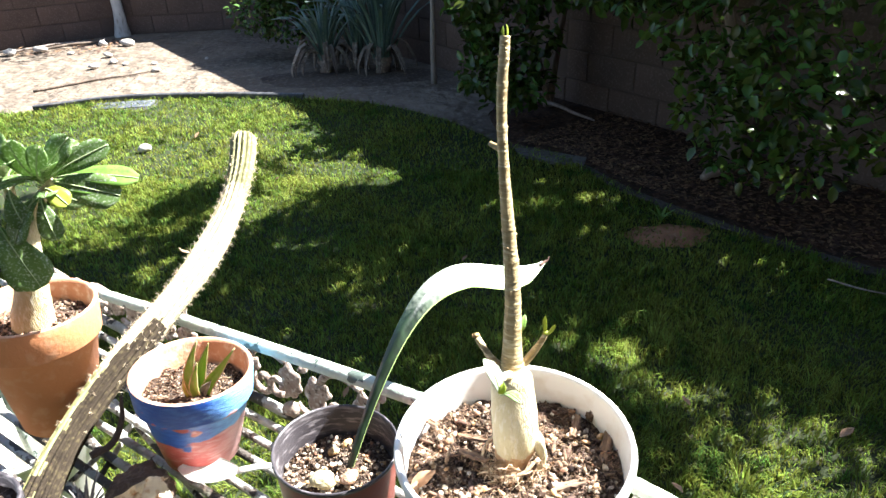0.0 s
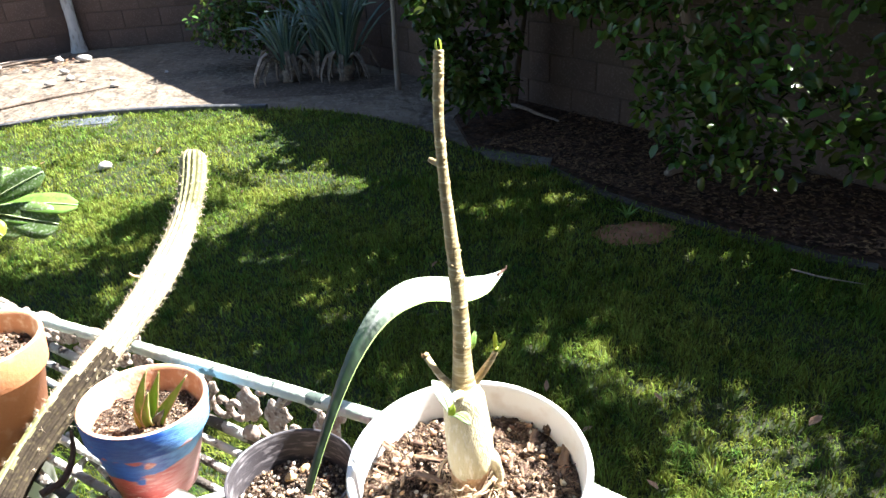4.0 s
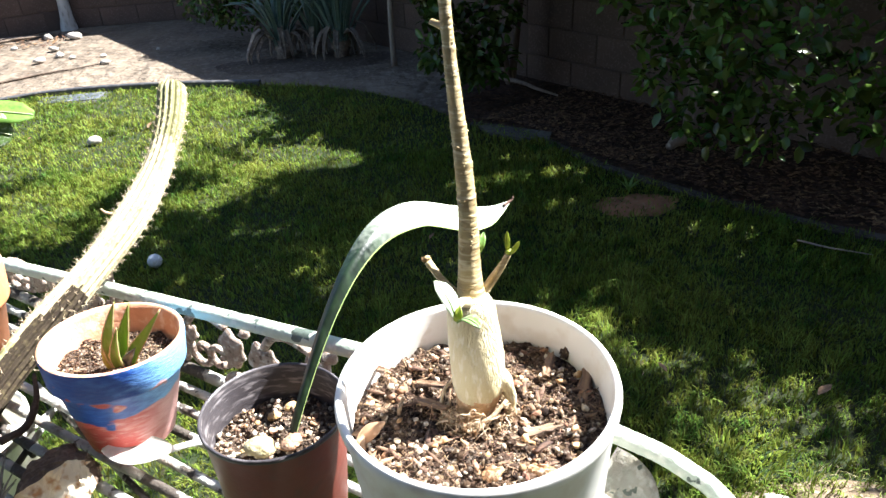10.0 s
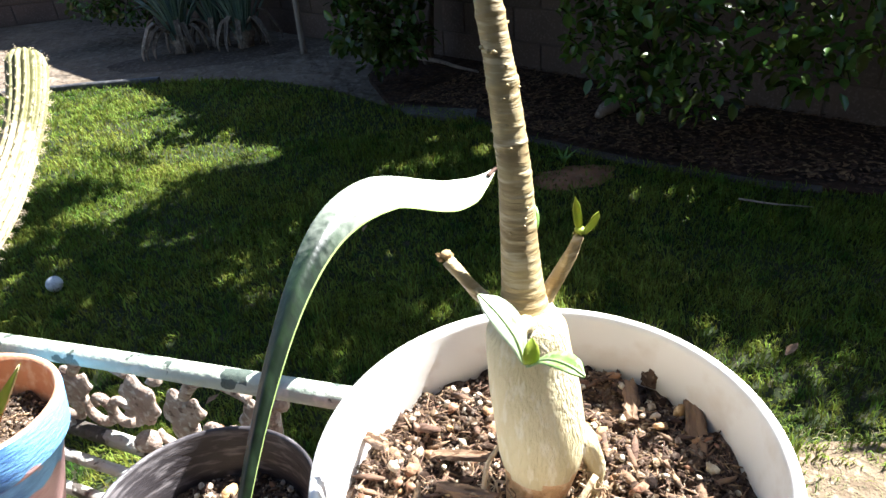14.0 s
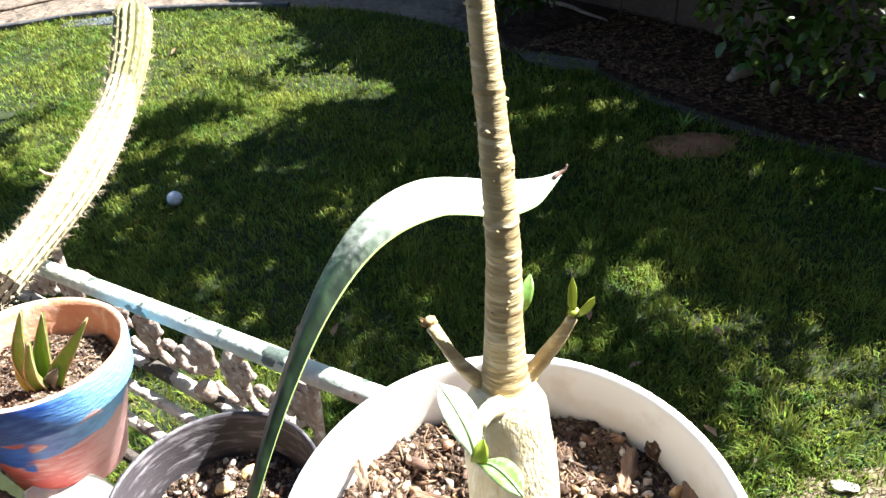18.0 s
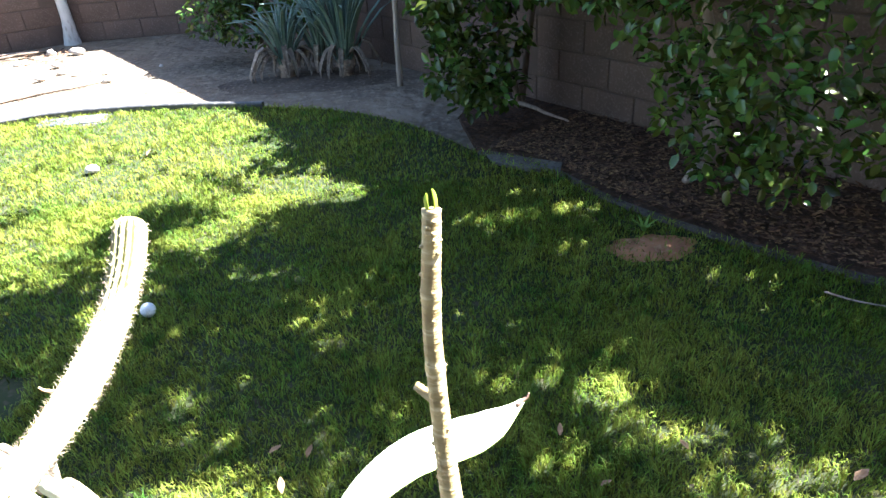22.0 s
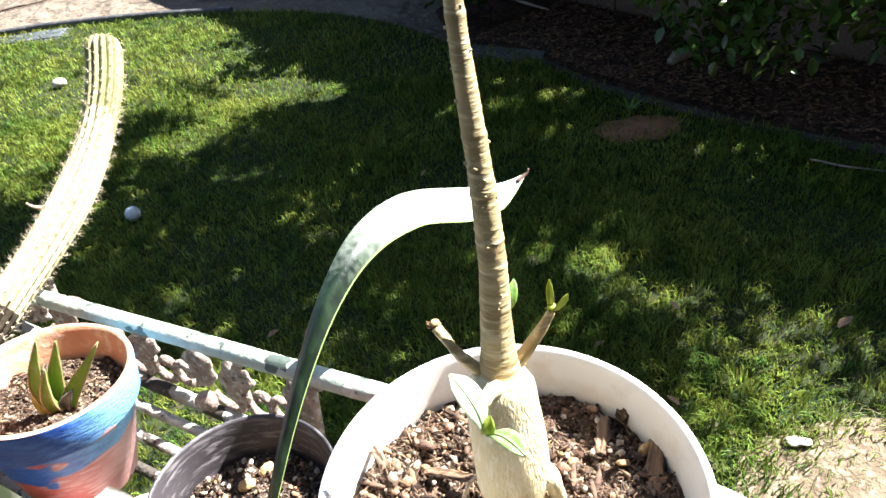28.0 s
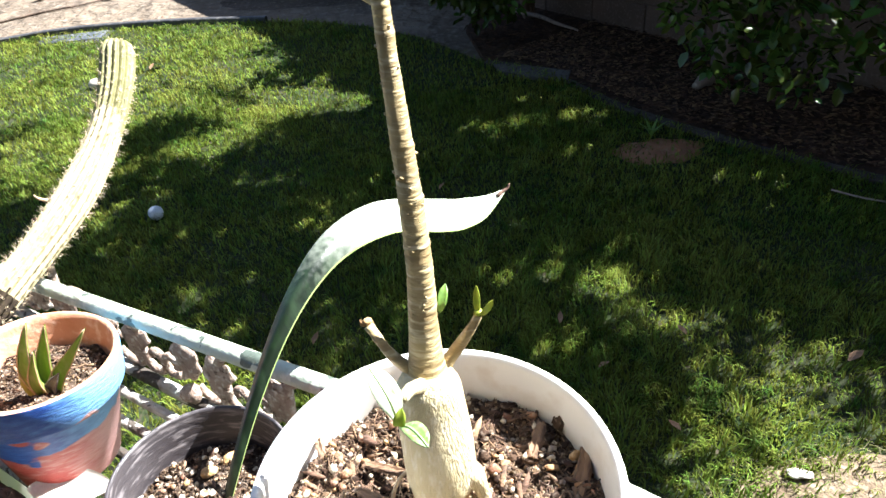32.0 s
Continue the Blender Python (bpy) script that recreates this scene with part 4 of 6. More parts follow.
crown2.matrix_basis = T0
bush = thing("citrus_bush", "dense dark green citrus bush against the wall", "bush", pose(0.75, 4.72, 0.0))
limb(bush, [(0, 0, -0.02), (-0.1, -0.02, 0.4), (-0.3, -0.05, 0.9)], 0.03, 0.01, M["bark"], "stem")
limb(bush, [(0, 0, -0.02), (0.06, 0, 0.5), (0.15, -0.05, 1.1)], 0.03, 0.01, M["bark"], "stem")
low2 = [(0.22, 4.5, 0.75), (0.32, 4.45, 0.45), (0.42, 4.4, 0.22), (0.5, 4.5, 0.8), (0.62, 4.5, 0.55), (0.8, 4.5, 0.9), (1.0, 4.4, 0.85), (0.35, 4.55, 1.0), (0.65, 4.6, 1.1), (1.2, 4.3, 1.05), (0.16, 4.6, 0.98), (0.48, 4.42, 0.38), (0.9, 4.6, 1.15), (1.1, 4.45, 1.2), (1.35, 4.1, 1.15), (1.0, 4.7, 1.35), (0.55, 4.75, 1.35), (1.25, 4.3, 1.4), (0.28, 4.5, 0.6), (0.7, 4.55, 0.8), (0.9, 4.5, 0.88), (1.0, 4.35, 0.92), (1.12, 4.2, 0.9), (1.25, 4.02, 0.95), (0.75, 4.72, 0.9), (1.4, 3.85, 1.0), (0.85, 4.4, 1.05), (1.2, 4.15, 1.1), (0.9, 4.1, 0.88), (1.08, 3.95, 0.86), (0.2, 4.35, 0.85), (0.28, 4.3, 0.35), (0.55, 4.3, 0.3), (0.12, 4.4, 1.05)]
leaf_cloud("crown", [(x - 0.75, y - 4.72, z) for x, y, z in low2], [0.17] * len(low2), [135] * len(low2), 0.078, M["citrus"], bush, 8)
shrub = thing("round_bush", "small leafy green bush behind the aloes", "bush", pose(-1.35, 6.75, -0.02))
limb(shrub, [(0, 0, -0.02), (0.02, 0, 0.4), (-0.05, 0, 0.8)], 0.025, 0.008, M["bark"], "stem")
leaf_cloud("crown", [(-0.1, -0.1, 0.34), (0.2, 0, 0.5), (-0.25, 0.05, 0.55), (0.1, -0.05, 0.75), (0.35, 0.1, 0.42), (-0.38, -0.05, 0.42), (-0.1, 0.0, 0.62)], [0.26] * 7, [330] * 7, 0.06, M["citrus"], shrub, 9)
corner_tree = thing("whitewashed_tree", "slim tree with a whitewashed trunk in the wall corner", "tree", pose(-3.70, 8.12, -0.02))
part("trunk", tube(smooth_path([(0, 0, -0.02), (0.01, 0, 0.12), (0.02, 0.0, 0.35), (0.03, -0.02, 0.9), (0.0, -0.05, 1.6), (0.1, -0.1, 2.4)], 22), even([0.095, 0.07, 0.055, 0.06, 0.05, 0.03], 22), 10, rough=0.2), M["whitewash"], corner_tree)
dap = np.random.default_rng(31)
leaf_cloud("crown", [(dap.uniform(-0.9, 1.3), dap.uniform(-0.35, 0.5), dap.uniform(1.3, 2.5)) for _ in range(18)], [0.3] * 18, [55] * 18, 0.075, M["citrus"], corner_tree, 10)


def aloe(x, y, seed, label, n, tall):
    r = random.Random(seed)
    plant = thing("aloe", label, "aloe plant", pose(x, y, -0.02), group="aloes by the wall")
    part("stump", tube(smooth_path([(0, 0, -0.02), (0.01, 0, 0.1), (0, 0.01, 0.2)], 8), even([0.07, 0.08, 0.05], 8), 12, rough=0.5), M["dead_leaf"], plant, "brown fibrous stump")
    for k in range(n):
        a = k * 2.399 + r.uniform(-0.3, 0.3)
        out = r.uniform(0.06, 0.55) if k > 9 else r.uniform(0.6, 0.85)
        foot = r.uniform(0.02, 0.13)
        L = tall * r.uniform(0.75, 1.05)
        c, s = math.cos(a), math.sin(a)
        pts = smooth_path([(c * 0.04, s * 0.04, foot), (c * out * L * 0.35, s * out * L * 0.35, foot + L * 0.45), (c * out * L * 0.8, s * out * L * 0.8, foot + L * 0.82), (c * out * L * 1.25, s * out * L * 1.25, foot + L * (1.05 - 0.25 * out))], 8)
        part("leaf", leaf_bm(pts, even([0.017, 0.016, 0.011, 0.002], 8), (c, s, 0.6), 0.5, 0.006), M["aloe"], plant)
    for k in range(9):
        a = r.uniform(-3.6, 0.4)
        c, s = math.cos(a), math.sin(a)
        L = r.uniform(0.10, 0.34)
        pts = smooth_path([(c * 0.06, s * 0.06, 0.16), (c * L * 0.6, s * L * 0.6, 0.2 + r.uniform(0, 0.08)), (c * L, s * L, 0.1), (c * L * 1.05, s * L * 1.05, 0.02)], 8)
        part("dead_leaf", leaf_bm(pts, even([0.018, 0.024, 0.016, 0.003], 8), (c, s, 0.8), 0.6, 0.010), M["dead_leaf"], plant, "curled dry brown leaf")
    return plant


aloe(-1.02, 6.08, 1, "spreading grey-green aloe with dead lower leaves", 40, 0.54)
aloe(-0.52, 6.0, 2, "tall upright grey-green aloe with dead lower leaves", 60, 0.80)
aloe(-0.74, 6.2, 4, "small grey-green aloe between the larger ones", 26, 0.62)
seedling = thing("seedling", "small weedy seedling beside reddish soil", "seedling", pose(1.02, 2.88, 0.0))
for k in range(7):
    a = k * 0.9
    pts = smooth_path([(0, 0, 0), (math.cos(a) * 0.02, math.sin(a) * 0.02, 0.04), (math.cos(a) * 0.06, math.sin(a) * 0.06, 0.07)], 6)
    part("leaf", leaf_bm(pts, even([0.003, 0.008, 0.001], 6), (0, 0, 1), 0.3), M["new_leaf"], seedling)

# ---- the plant stand ----
A2, B2, O2 = Vector((0.845, -0.534)), Vector((-0.534, -0.845)), Vector((-0.152, 0.71))


def seat_z(x):
    return 0.848 - 0.05 * (x + 0.15)


def on_seat(a, b, up=0.0):
    """A place on the slatted top: a along the back rail, b towards the front."""
    p = O2 + A2 * a + B2 * b
    return Vector((p.x, p.y, seat_z(p.x) + up))


stand = thing("plant_stand", "old wrought-iron garden bench used as a plant stand, green-white paint flaking", "bench")
rail_pts = smooth_path([(-1.05, 1.262, 0.872), (-0.8, 1.104, 0.898), (-0.5, 0.914, 0.930), (-0.2, 0.724, 0.961), (0.0, 0.598, 0.978), (0.10, 0.550, 0.972), (0.18, 0.522, 0.953), (0.235, 0.500, 0.934), (0.257, 0.488, 0.928), (0.277, 0.470, 0.922), (0.287, 0.458, 0.919), (0.297, 0.432, 0.914), (0.302, 0.38, 0.908), (0.285, 0.28, 0.895), (0.24, 0.14, 0.88)], 70)
part("back_rail", tube(rail_pts, 0.0082, 16, rough=0.03), M["paint"], stand, "round top rail with flaking pale green paint")
part("seat_rail", tube([on_seat(-0.95 + i * 0.135, 0, 0) for i in range(11)], 0.0072, 12, rough=0.03), M["slat"], stand, "worn grey-green seat rail")
for k in range(1, 13):
    b = 0.027 * k + (0.008 if k > 3 else 0)
    pts = [on_seat(-0.95 + i * 0.09, b, 0.0) for i in range(16)]
    part("slat", tube(pts, 0.0050, 10, rough=0.08), M["slat"], stand)
for a0, b0, a1, b1 in ((-0.235, 0.10, 0.12, 0.175), (-0.5, 0.10, -0.13, 0.172), (-0.75, 0.1, -0.39, 0.172), (-0.19, 0.06, -0.12, 0.36), (-0.186, 0.10, -0.132, 0.19), (-0.45, 0.02, -0.40, 0.36), (0.1, 0.02, 0.14, 0.36)):
    part("cross_bar", tube([on_seat(a0, b0, -0.012), on_seat((a0 + a1) / 2, (b0 + b1) / 2, -0.013), on_seat(a1, b1, -0.012)], 0.0034, 10, rough=0.06), M["slat"], stand)
part("front_rail", tube([on_seat(-0.95, 0.375, 0), on_seat(0.4, 0.375, 0)], 0.0085, 12), M["slat"], stand)
for a, b in ((-0.93, 0.0), (-0.93, 0.37), (0.36, 0.0), (0.36, 0.37)):
    p = on_seat(a, b)
    part("leg", tube([p, (p.x, p.y, -0.02)], 0.011, 12), M["paint"], stand)
for a in (0.0, -0.46, -0.9):
    p = on_seat(a, 0.004, 0.004)
    part("boss", lump((0.013, 0.009, 0.011), 3, 2, 0.35), M["cast"], stand, "lumpy cast joint on the rail", at=pose(p.x, p.y, p.z, 0, 0, -32))
for a in (0.13, -0.2):
    p, q = on_seat(a, 0.0), on_seat(a, -0.012, 0.105)
    part("baluster", tube([p, q], 0.005, 8), M["cast"], stand)


def plate(bm, outline, at, depth, seed):
    """A cast leaf: a lobed outline, domed on both faces."""
    n = 44
    pts = smooth_path([Vector((u, w, 0)) for u, w in outline + outline[:1]], n + 1)[:n]
    c = sum(pts, Vector()) / n
    rings = []
    for k, d in ((1.0, 0.0), (0.93, 0.7), (0.7, 1.0), (0.4, 0.85), (0.15, 1.05)):
        ring = []
        for i, p in enumerate(pts):
            lobe = 1 + 0.10 * math.sin(i * 2 * math.pi * 7 / n + seed)
            q = c + (p - c) * k * lobe * 0.84
            ring.append((q.x, q.y, depth * d * (1 + 0.5 * noise.noise(Vector((q.x * 160, q.y * 160, seed))))))
        rings.append(ring)
    for sgn in (1, -1):
        vs = [[bm.verts.new(at(u, w, sgn * d)) for u, w, d in r] for r in rings]
        for r0, r1 in zip(vs, vs[1:]):
            for i in range(n):
                bm.faces.new((r0[i], r0[(i + 1) % n], r1[(i + 1) % n], r1[i]))
        bm.faces.new(vs[-1])


def ornament(a0, seed):
    """One repeat of the cast back panel: two leaves, an arch, two curls and a bud."""
    mid = a0 + 0.05
    tall = max(0.35, (0.119 + 0.127 * mid) / 0.115)

    def at(u, w, d=0.0):
        p = O2 + A2 * (a0 + u) + B2 * (-0.006 + d)
        return Vector((p.x, p.y, seat_z(p.x) + 0.006 + w * tall))
    for k, outline in enumerate(([(-0.022, 0.034), (-0.018, 0.055), (-0.004, 0.067), (0.010, 0.062), (0.022, 0.062), (0.028, 0.050), (0.018, 0.038), (0.010, 0.026), (0.004, 0.012), (-0.004, -0.002), (-0.013, 0.010), (-0.019, 0.022)],
                                 [(0.056, 0.054), (0.062, 0.070), (0.076, 0.079), (0.089, 0.071), (0.097, 0.060), (0.096, 0.045), (0.095, 0.032), (0.084, 0.022), (0.072, 0.014), (0.061, 0.013), (0.066, 0.032), (0.060, 0.044)])):
        bm = bmesh.new()
        plate(bm, outline, at, 0.0042, seed + k)
        bmesh.ops.recalc_face_normals(bm, faces=bm.faces)
        part("cast_leaf", bm, M["cast"], stand, "rust-stained cast iron leaf")
    for line, r in (([(0.008, 0.060), (0.024, 0.078), (0.044, 0.084), (0.062, 0.080), (0.074, 0.076)], [0.0042, 0.005, 0.0044, 0.0042, 0.004]),
                    ([(0.008, 0.032), (0.008, 0.016), (0.019, 0.0066), (0.033, 0.012), (0.038, 0.026), (0.030, 0.037), (0.021, 0.034), (0.022, 0.026)], [0.0036, 0.0036, 0.004, 0.004, 0.0038, 0.0034, 0.003, 0.0026]),
                    ([(0.058, 0.017), (0.046, 0.014), (0.039, 0.024), (0.042, 0.035), (0.051, 0.040), (0.061, 0.036), (0.061, 0.028), (0.054, 0.027)], [0.004, 0.0038, 0.0036, 0.0036, 0.0036, 0.0034, 0.003, 0.0026]),
                    ([(-0.036, 0.014), (-0.032, 0.008), (-0.020, 0.003), (-0.006, 0.004)], [0.003, 0.0034, 0.0036, 0.0034])):
        part("scroll", tube(smooth_path([at(*q) for q in line], 22), even([v * 1.15 for v in r], 22), 9, rough=0.12), M["cast"], stand, "rust-stained cast scroll")
    p = at(0.102, 0.072)
    part("bud", lump((0.0065, 0.005, 0.0065), seed, 2, 0.3), M["cast"], stand, at=pose(p.x, p.y, p.z))


for k in range(8):
    ornament(-0.80 + 0.12 * k, k)
# cast acanthus leaf under the arm
bm = bmesh.new()
acan = [Vector((0.226, 0.513, 0.916)), Vector((0.2385, 0.499, 0.916)), Vector((0.2465, 0.483, 0.913)), Vector((0.248, 0.466, 0.906)), Vector((0.243, 0.454, 0.898))]
inner = [Vector((0.205, 0.495, 0.885)), Vector((0.215, 0.486, 0.884)), Vector((0.222, 0.474, 0.880)), Vector((0.228, 0.462, 0.878)), Vector((0.234, 0.452, 0.880))]
rows = [smooth_path(acan, 18), [p + Vector((0, 0, 0.004)) for p in smooth_path([(a * 2 + b) / 3 for a, b in zip(acan, inner)], 18)], [p + Vector((0, 0, 0.002)) for p in smooth_path([(a + b * 2) / 3 for a, b in zip(acan, inner)], 18)], smooth_path(inner, 18)]
vs = [[bm.verts.new(p) for p in r] for r in rows]
for r0, r1 in zip(vs, vs[1:]):
    for i in range(17):
        bm.faces.new((r0[i], r0[i + 1], r1[i + 1], r1[i]))
bmesh.ops.solidify(bm, geom=bm.faces[:], thickness=0.004)
part("cast_leaf", bm, M["cast_leaf"], stand, "broad cast leaf under the arm")
part("arm_brace", tube(smooth_path([(0.19, 0.52, 0.872), (0.225, 0.485, 0.866), (0.262, 0.44, 0.868), (0.285, 0.39, 0.875)], 14), 0.0075, 10), M["paint"], stand)


# ---- pots ----
def tilted(x, y, z, nx, ny, turn=0.0):
    """A pose whose axis leans by the given slopes."""
    return Matrix.Translation((x, y, z)) @ Vector((0, 0, 1)).rotation_difference(Vector((nx, ny, 1)).normalized()).to_matrix().to_4x4() @ pose(0, 0, 0, 0, 0, turn)


HOLLOW = 13  # the bed with a sunken middle


def clump(x, y, seed):
    """Height of the lumpy soil surface."""
    p = Vector((x, y, 0))
    hollow = 0.013 * math.exp(-((x + 0.005) ** 2 + (y - 0.004) ** 2) / 0.0006) if seed == HOLLOW else 0.0
    return -hollow + 0.0052 * noise.noise(p * 60 + Vector((0, 0, seed))) + 0.0038 * noise.noise(p * 150 + Vector((0, 0, seed))) + 0.0016 * noise.noise(p * 380 + Vector((0, 0, seed)))


def soil_top(radius, z, seed, rise=0.004, rings=14, segs=56):
    bm = bmesh.new()
    c = bm.verts.new((0, 0, z + rise))
    prev = None
    for k in range(1, rings + 1):
        r = radius * k / rings
        ring = [bm.verts.new((r * math.cos(a), r * math.sin(a), z + rise * (1 - k / rings) + clump(r * math.cos(a), r * math.sin(a), seed))) for a in [2 * math.pi * i / segs for i in range(segs)]]
        for i in range(segs):
            j = (i + 1) % segs
            if prev:
                bm.faces.new((prev[i], ring[i], ring[j], prev[j]))
            else:
                bm.faces.new((c, ring[i], ring[j]))
        prev = ring
    return bm


ICO = bmesh.new()
bmesh.ops.create_icosphere(ICO, subdivisions=1, radius=1)
ICO_V, ICO_F = np.array([v.co[:] for v in ICO.verts]), np.array([[v.index for v in f.verts] for f in ICO.faces])
ICO.free()


def grains(name, parent, n, radius, z, size, material, label, seed, spread=(0.5, 1.0), stretch=1.0, only=None, squash=0.75, bed=3):
    """Loose grains of soil, bark or perlite scattered over a pot's soil."""
    r = np.random.default_rng(seed)
    v, f = [], []
    for _ in range(n):
        q, a = radius * math.sqrt(r.uniform()), r.uniform(0, 2 * math.pi)
        x, y = q * math.cos(a), q * math.sin(a)
        if only and not only(x, y, r):
            continue
        s = size * r.uniform(*spread) * np.array([r.uniform(0.8, 1.2) * stretch, r.uniform(0.7, 1.1), squash])
        m = np.array(Euler((r.uniform(-0.5, 0.5), r.uniform(-0.5, 0.5), r.uniform(0, 6.28))).to_matrix())
        g = ICO_V * (1 + 0.42 * r.uniform(-1, 1, (len(ICO_V), 1)))
        v.append((g * s) @ m.T + np.array([x, y, z + clump(x, y, bed) + 0.004 * (1 - q / radius) * 0.9 + s[2] * r.uniform(-0.2, 0.7)]))
        f.append(ICO_F + len(ICO_V) * (len(v) - 1))
    ob = cloud(name, np.concatenate(v), np.concatenate(f), material, parent)
    return tagged(ob, label, "", "", "stuff")


# white planter with the tall desert rose stem
WHITE = tilted(0.104, 0.427, 0.842, -0.02, 0.0)
planter = thing("white_planter", "round white plastic planter full of gritty soil", "planter", WHITE)
H = 0.2365
part("pot", lathe([(0, 0.0), (0.069, 0), (0.0735, 0.004), (0.077, 0.06), (0.0825, 0.15), (0.0872, H - 0.014), (0.0898, H - 0.010), (0.0904, H - 0.004), (0.0894, H - 0.0008), (0.0877, H), (0.0858, H - 0.001), (0.0848, H - 0.004), (0.083, H - 0.03), (0.080, H - 0.09), (0.071, 0.02), (0, 0.016)], 96), M["white_pot"], planter)
SOIL = H - 0.033
part("soil", soil_top(0.0838, SOIL, HOLLOW, 0.004, 44, 150), M["potting"], planter, "dark gritty potting mix")
grains("soil_crumb", planter, 11000, 0.0815, SOIL, 0.0010, M["crumb"], "dark soil crumbs", 1, (0.4, 1.7), bed=HOLLOW)
grains("soil_fibre", planter, 3800, 0.081, SOIL + 0.0008, 0.00032, M["chip"], "fine brown fibres", 6, (0.5, 1.7), 11.0, bed=HOLLOW)
grains("soil_clod", planter, 620, 0.0795, SOIL, 0.0019, M["crumb"], "ashy lumps of dry soil", 5, (0.4, 1.8), 1.5, squash=0.6, bed=HOLLOW)
grains("perlite", planter, 130, 0.0805, SOIL + 0.0018, 0.0013, M["perlite"], "pale perlite grains", 2, (0.35, 1.7), bed=HOLLOW)
grains("perlite", planter, 70, 0.079, SOIL + 0.002, 0.0024, M["perlite"], "rounded pale perlite", 9, (0.6, 1.1), 1.1, bed=HOLLOW)
grains("bark_bit", planter, 170, 0.080, SOIL + 0.0012, 0.0018, M["amber"], "amber bark bits", 3, (0.4, 1.8), 1.4, squash=0.7, bed=HOLLOW)
grains("wood_splinter", planter, 120, 0.079, SOIL + 0.001, 0.0015, M["chip"], "brown wood chips", 4, (0.5, 1.8), 4.0, bed=HOLLOW)
WI = WHITE.inverted()


def chip(parent, inv, a, b, w, material, name, label, seed):
    """A split, ragged piece of wood between two world points."""
    a, b = inv @ Vector(a), inv @ Vector(b)
    d = b - a
    r = random.Random(seed)
    bm = bmesh.new()
    n, prev = 9, None
    top, low = r.uniform(-0.25, 0.25), r.uniform(-0.25, 0.25)
    for i in range(n + 1):
        u = i / n
        k = 0.55 + 0.45 * math.sin(math.pi * (0.15 + 0.7 * u))
        x = (u - 0.5) * d.length * 1.1
        skew = (0.12 * d.length if i == 0 else -0.12 * d.length if i == n else 0)
        ring = [bm.verts.new((x + skew * sx + r.uniform(-0.05, 0.05) * d.length / n, w * k * y + r.uniform(-0.16, 0.16) * w, w * 0.5 * z * k + r.uniform(-0.1, 0.1) * w)) for y, z, sx in ((-0.9, -0.5, r.uniform(-1, 1)), (-0.7, 0.7 + low, 0.4), (-0.15, 0.9, -0.3), (0.1, 0.45, 0.2), (0.6, 0.8 + top, 0.8), (0.95, -0.3, -0.6))]
        if prev:
            for q in range(6):
                bm.faces.new((prev[q], prev[(q + 1) % 6], ring[(q + 1) % 6], ring[q]))
        else:
            bm.faces.new(ring[::-1])
        prev = ring
    bm.faces.new(prev)
    bmesh.ops.recalc_face_normals(bm, faces=bm.faces)
    m = Matrix.Translation((a + b) / 2) @ Vector((1, 0, 0)).rotation_difference(d.normalized()).to_matrix().to_4x4()
    part(name, bm, material, parent, label, smooth=False, at=m)


chip(planter, WI, (0.114, 0.402, 1.049), (0.15, 0.41, 1.049), 0.0056, M["tan_wood"], "wood_chip", "large split tan wood chip", 1)
chip(planter, WI, (0.11, 0.399, 1.049), (0.125, 0.396, 1.049), 0.0026, M["tan_wood"], "wood_chip", "splinter of tan wood", 21)
chip(planter, WI, (0.062, 0.458, 1.053), (0.083, 0.449, 1.055), 0.0030, M["chip"], "wood_chip", "pale brown stick", 22)
chip(planter, WI, (0.033, 0.478, 1.052), (0.040, 0.455, 1.068), 0.003, M["chip"], "wood_chip", "tan stick in the soil", 2)
chip(planter, WI, (0.170, 0.432, 1.048), (0.180, 0.458, 1.053), 0.005, M["chip"], "wood_chip", "brown wood chip", 3)
chip(planter, WI, (0.150, 0.457, 1.052), (0.158, 0.475, 1.054), 0.004, M["chip"], "wood_chip", "brown wood chip", 4)
for a, b, wd, lab in (((0.020, 0.406, 1.050), (0.040, 0.414, 1.061), 0.0052, "curled orange-brown dry leaf on the soil"), ((0.023, 0.392, 1.050), (0.027, 0.412, 1.056), 0.0036, "curled tan dry leaf on the soil")):
    a, b = WI @ Vector(a), WI @ Vector(b)
    part("dry_leaf", leaf_bm(smooth_path([a, a.lerp(b, 0.5) + Vector((0, 0, 0.004)), b], 10), [wd * k for k in even([0.2, 0.9, 1.0, 0.7, 0.15], 10)], (0.2, -0.4, 1), -0.9), M["fallen"], planter, lab)
chip(planter, WI, (0.060, 0.440, 1.054), (0.078, 0.428, 1.056), 0.0035, M["chip"], "wood_chip", "tan wood splinter", 6)
chip(planter, WI, (0.098, 0.372, 1.055), (0.106, 0.366, 1.060), 0.0055, M["amber"], "bark_piece", "amber bark nugget", 7)
chip(planter, WI, (0.126, 0.373, 1.055), (0.134, 0.362, 1.062), 0.0045, M["amber"], "bark_piece", "tan bark nugget", 8)
chip(planter, WI, (0.166, 0.474, 1.052), (0.171, 0.480, 1.062), 0.005, M["crumb"], "soil_clod", "dark clod of soil", 9)

SB = Vector((0.105, 0.436, 1.043))
stem_plant = thing("desert_rose", "leafless tall desert rose with swollen pale base and sprouting stubs", "plant", pose(*SB))


def sp(*pts):
    return [Vector(p) - SB for p in pts]


core = smooth_path(sp((0.0945, 0.4315, 1.024), (0.0975, 0.4335, 1.044), (0.1012, 0.4375, 1.062), (0.1018, 0.4405, 1.080), (0.1003, 0.4455, 1.102), (0.0998, 0.449, 1.117), (0.0998, 0.4515, 1.1265)), 34)
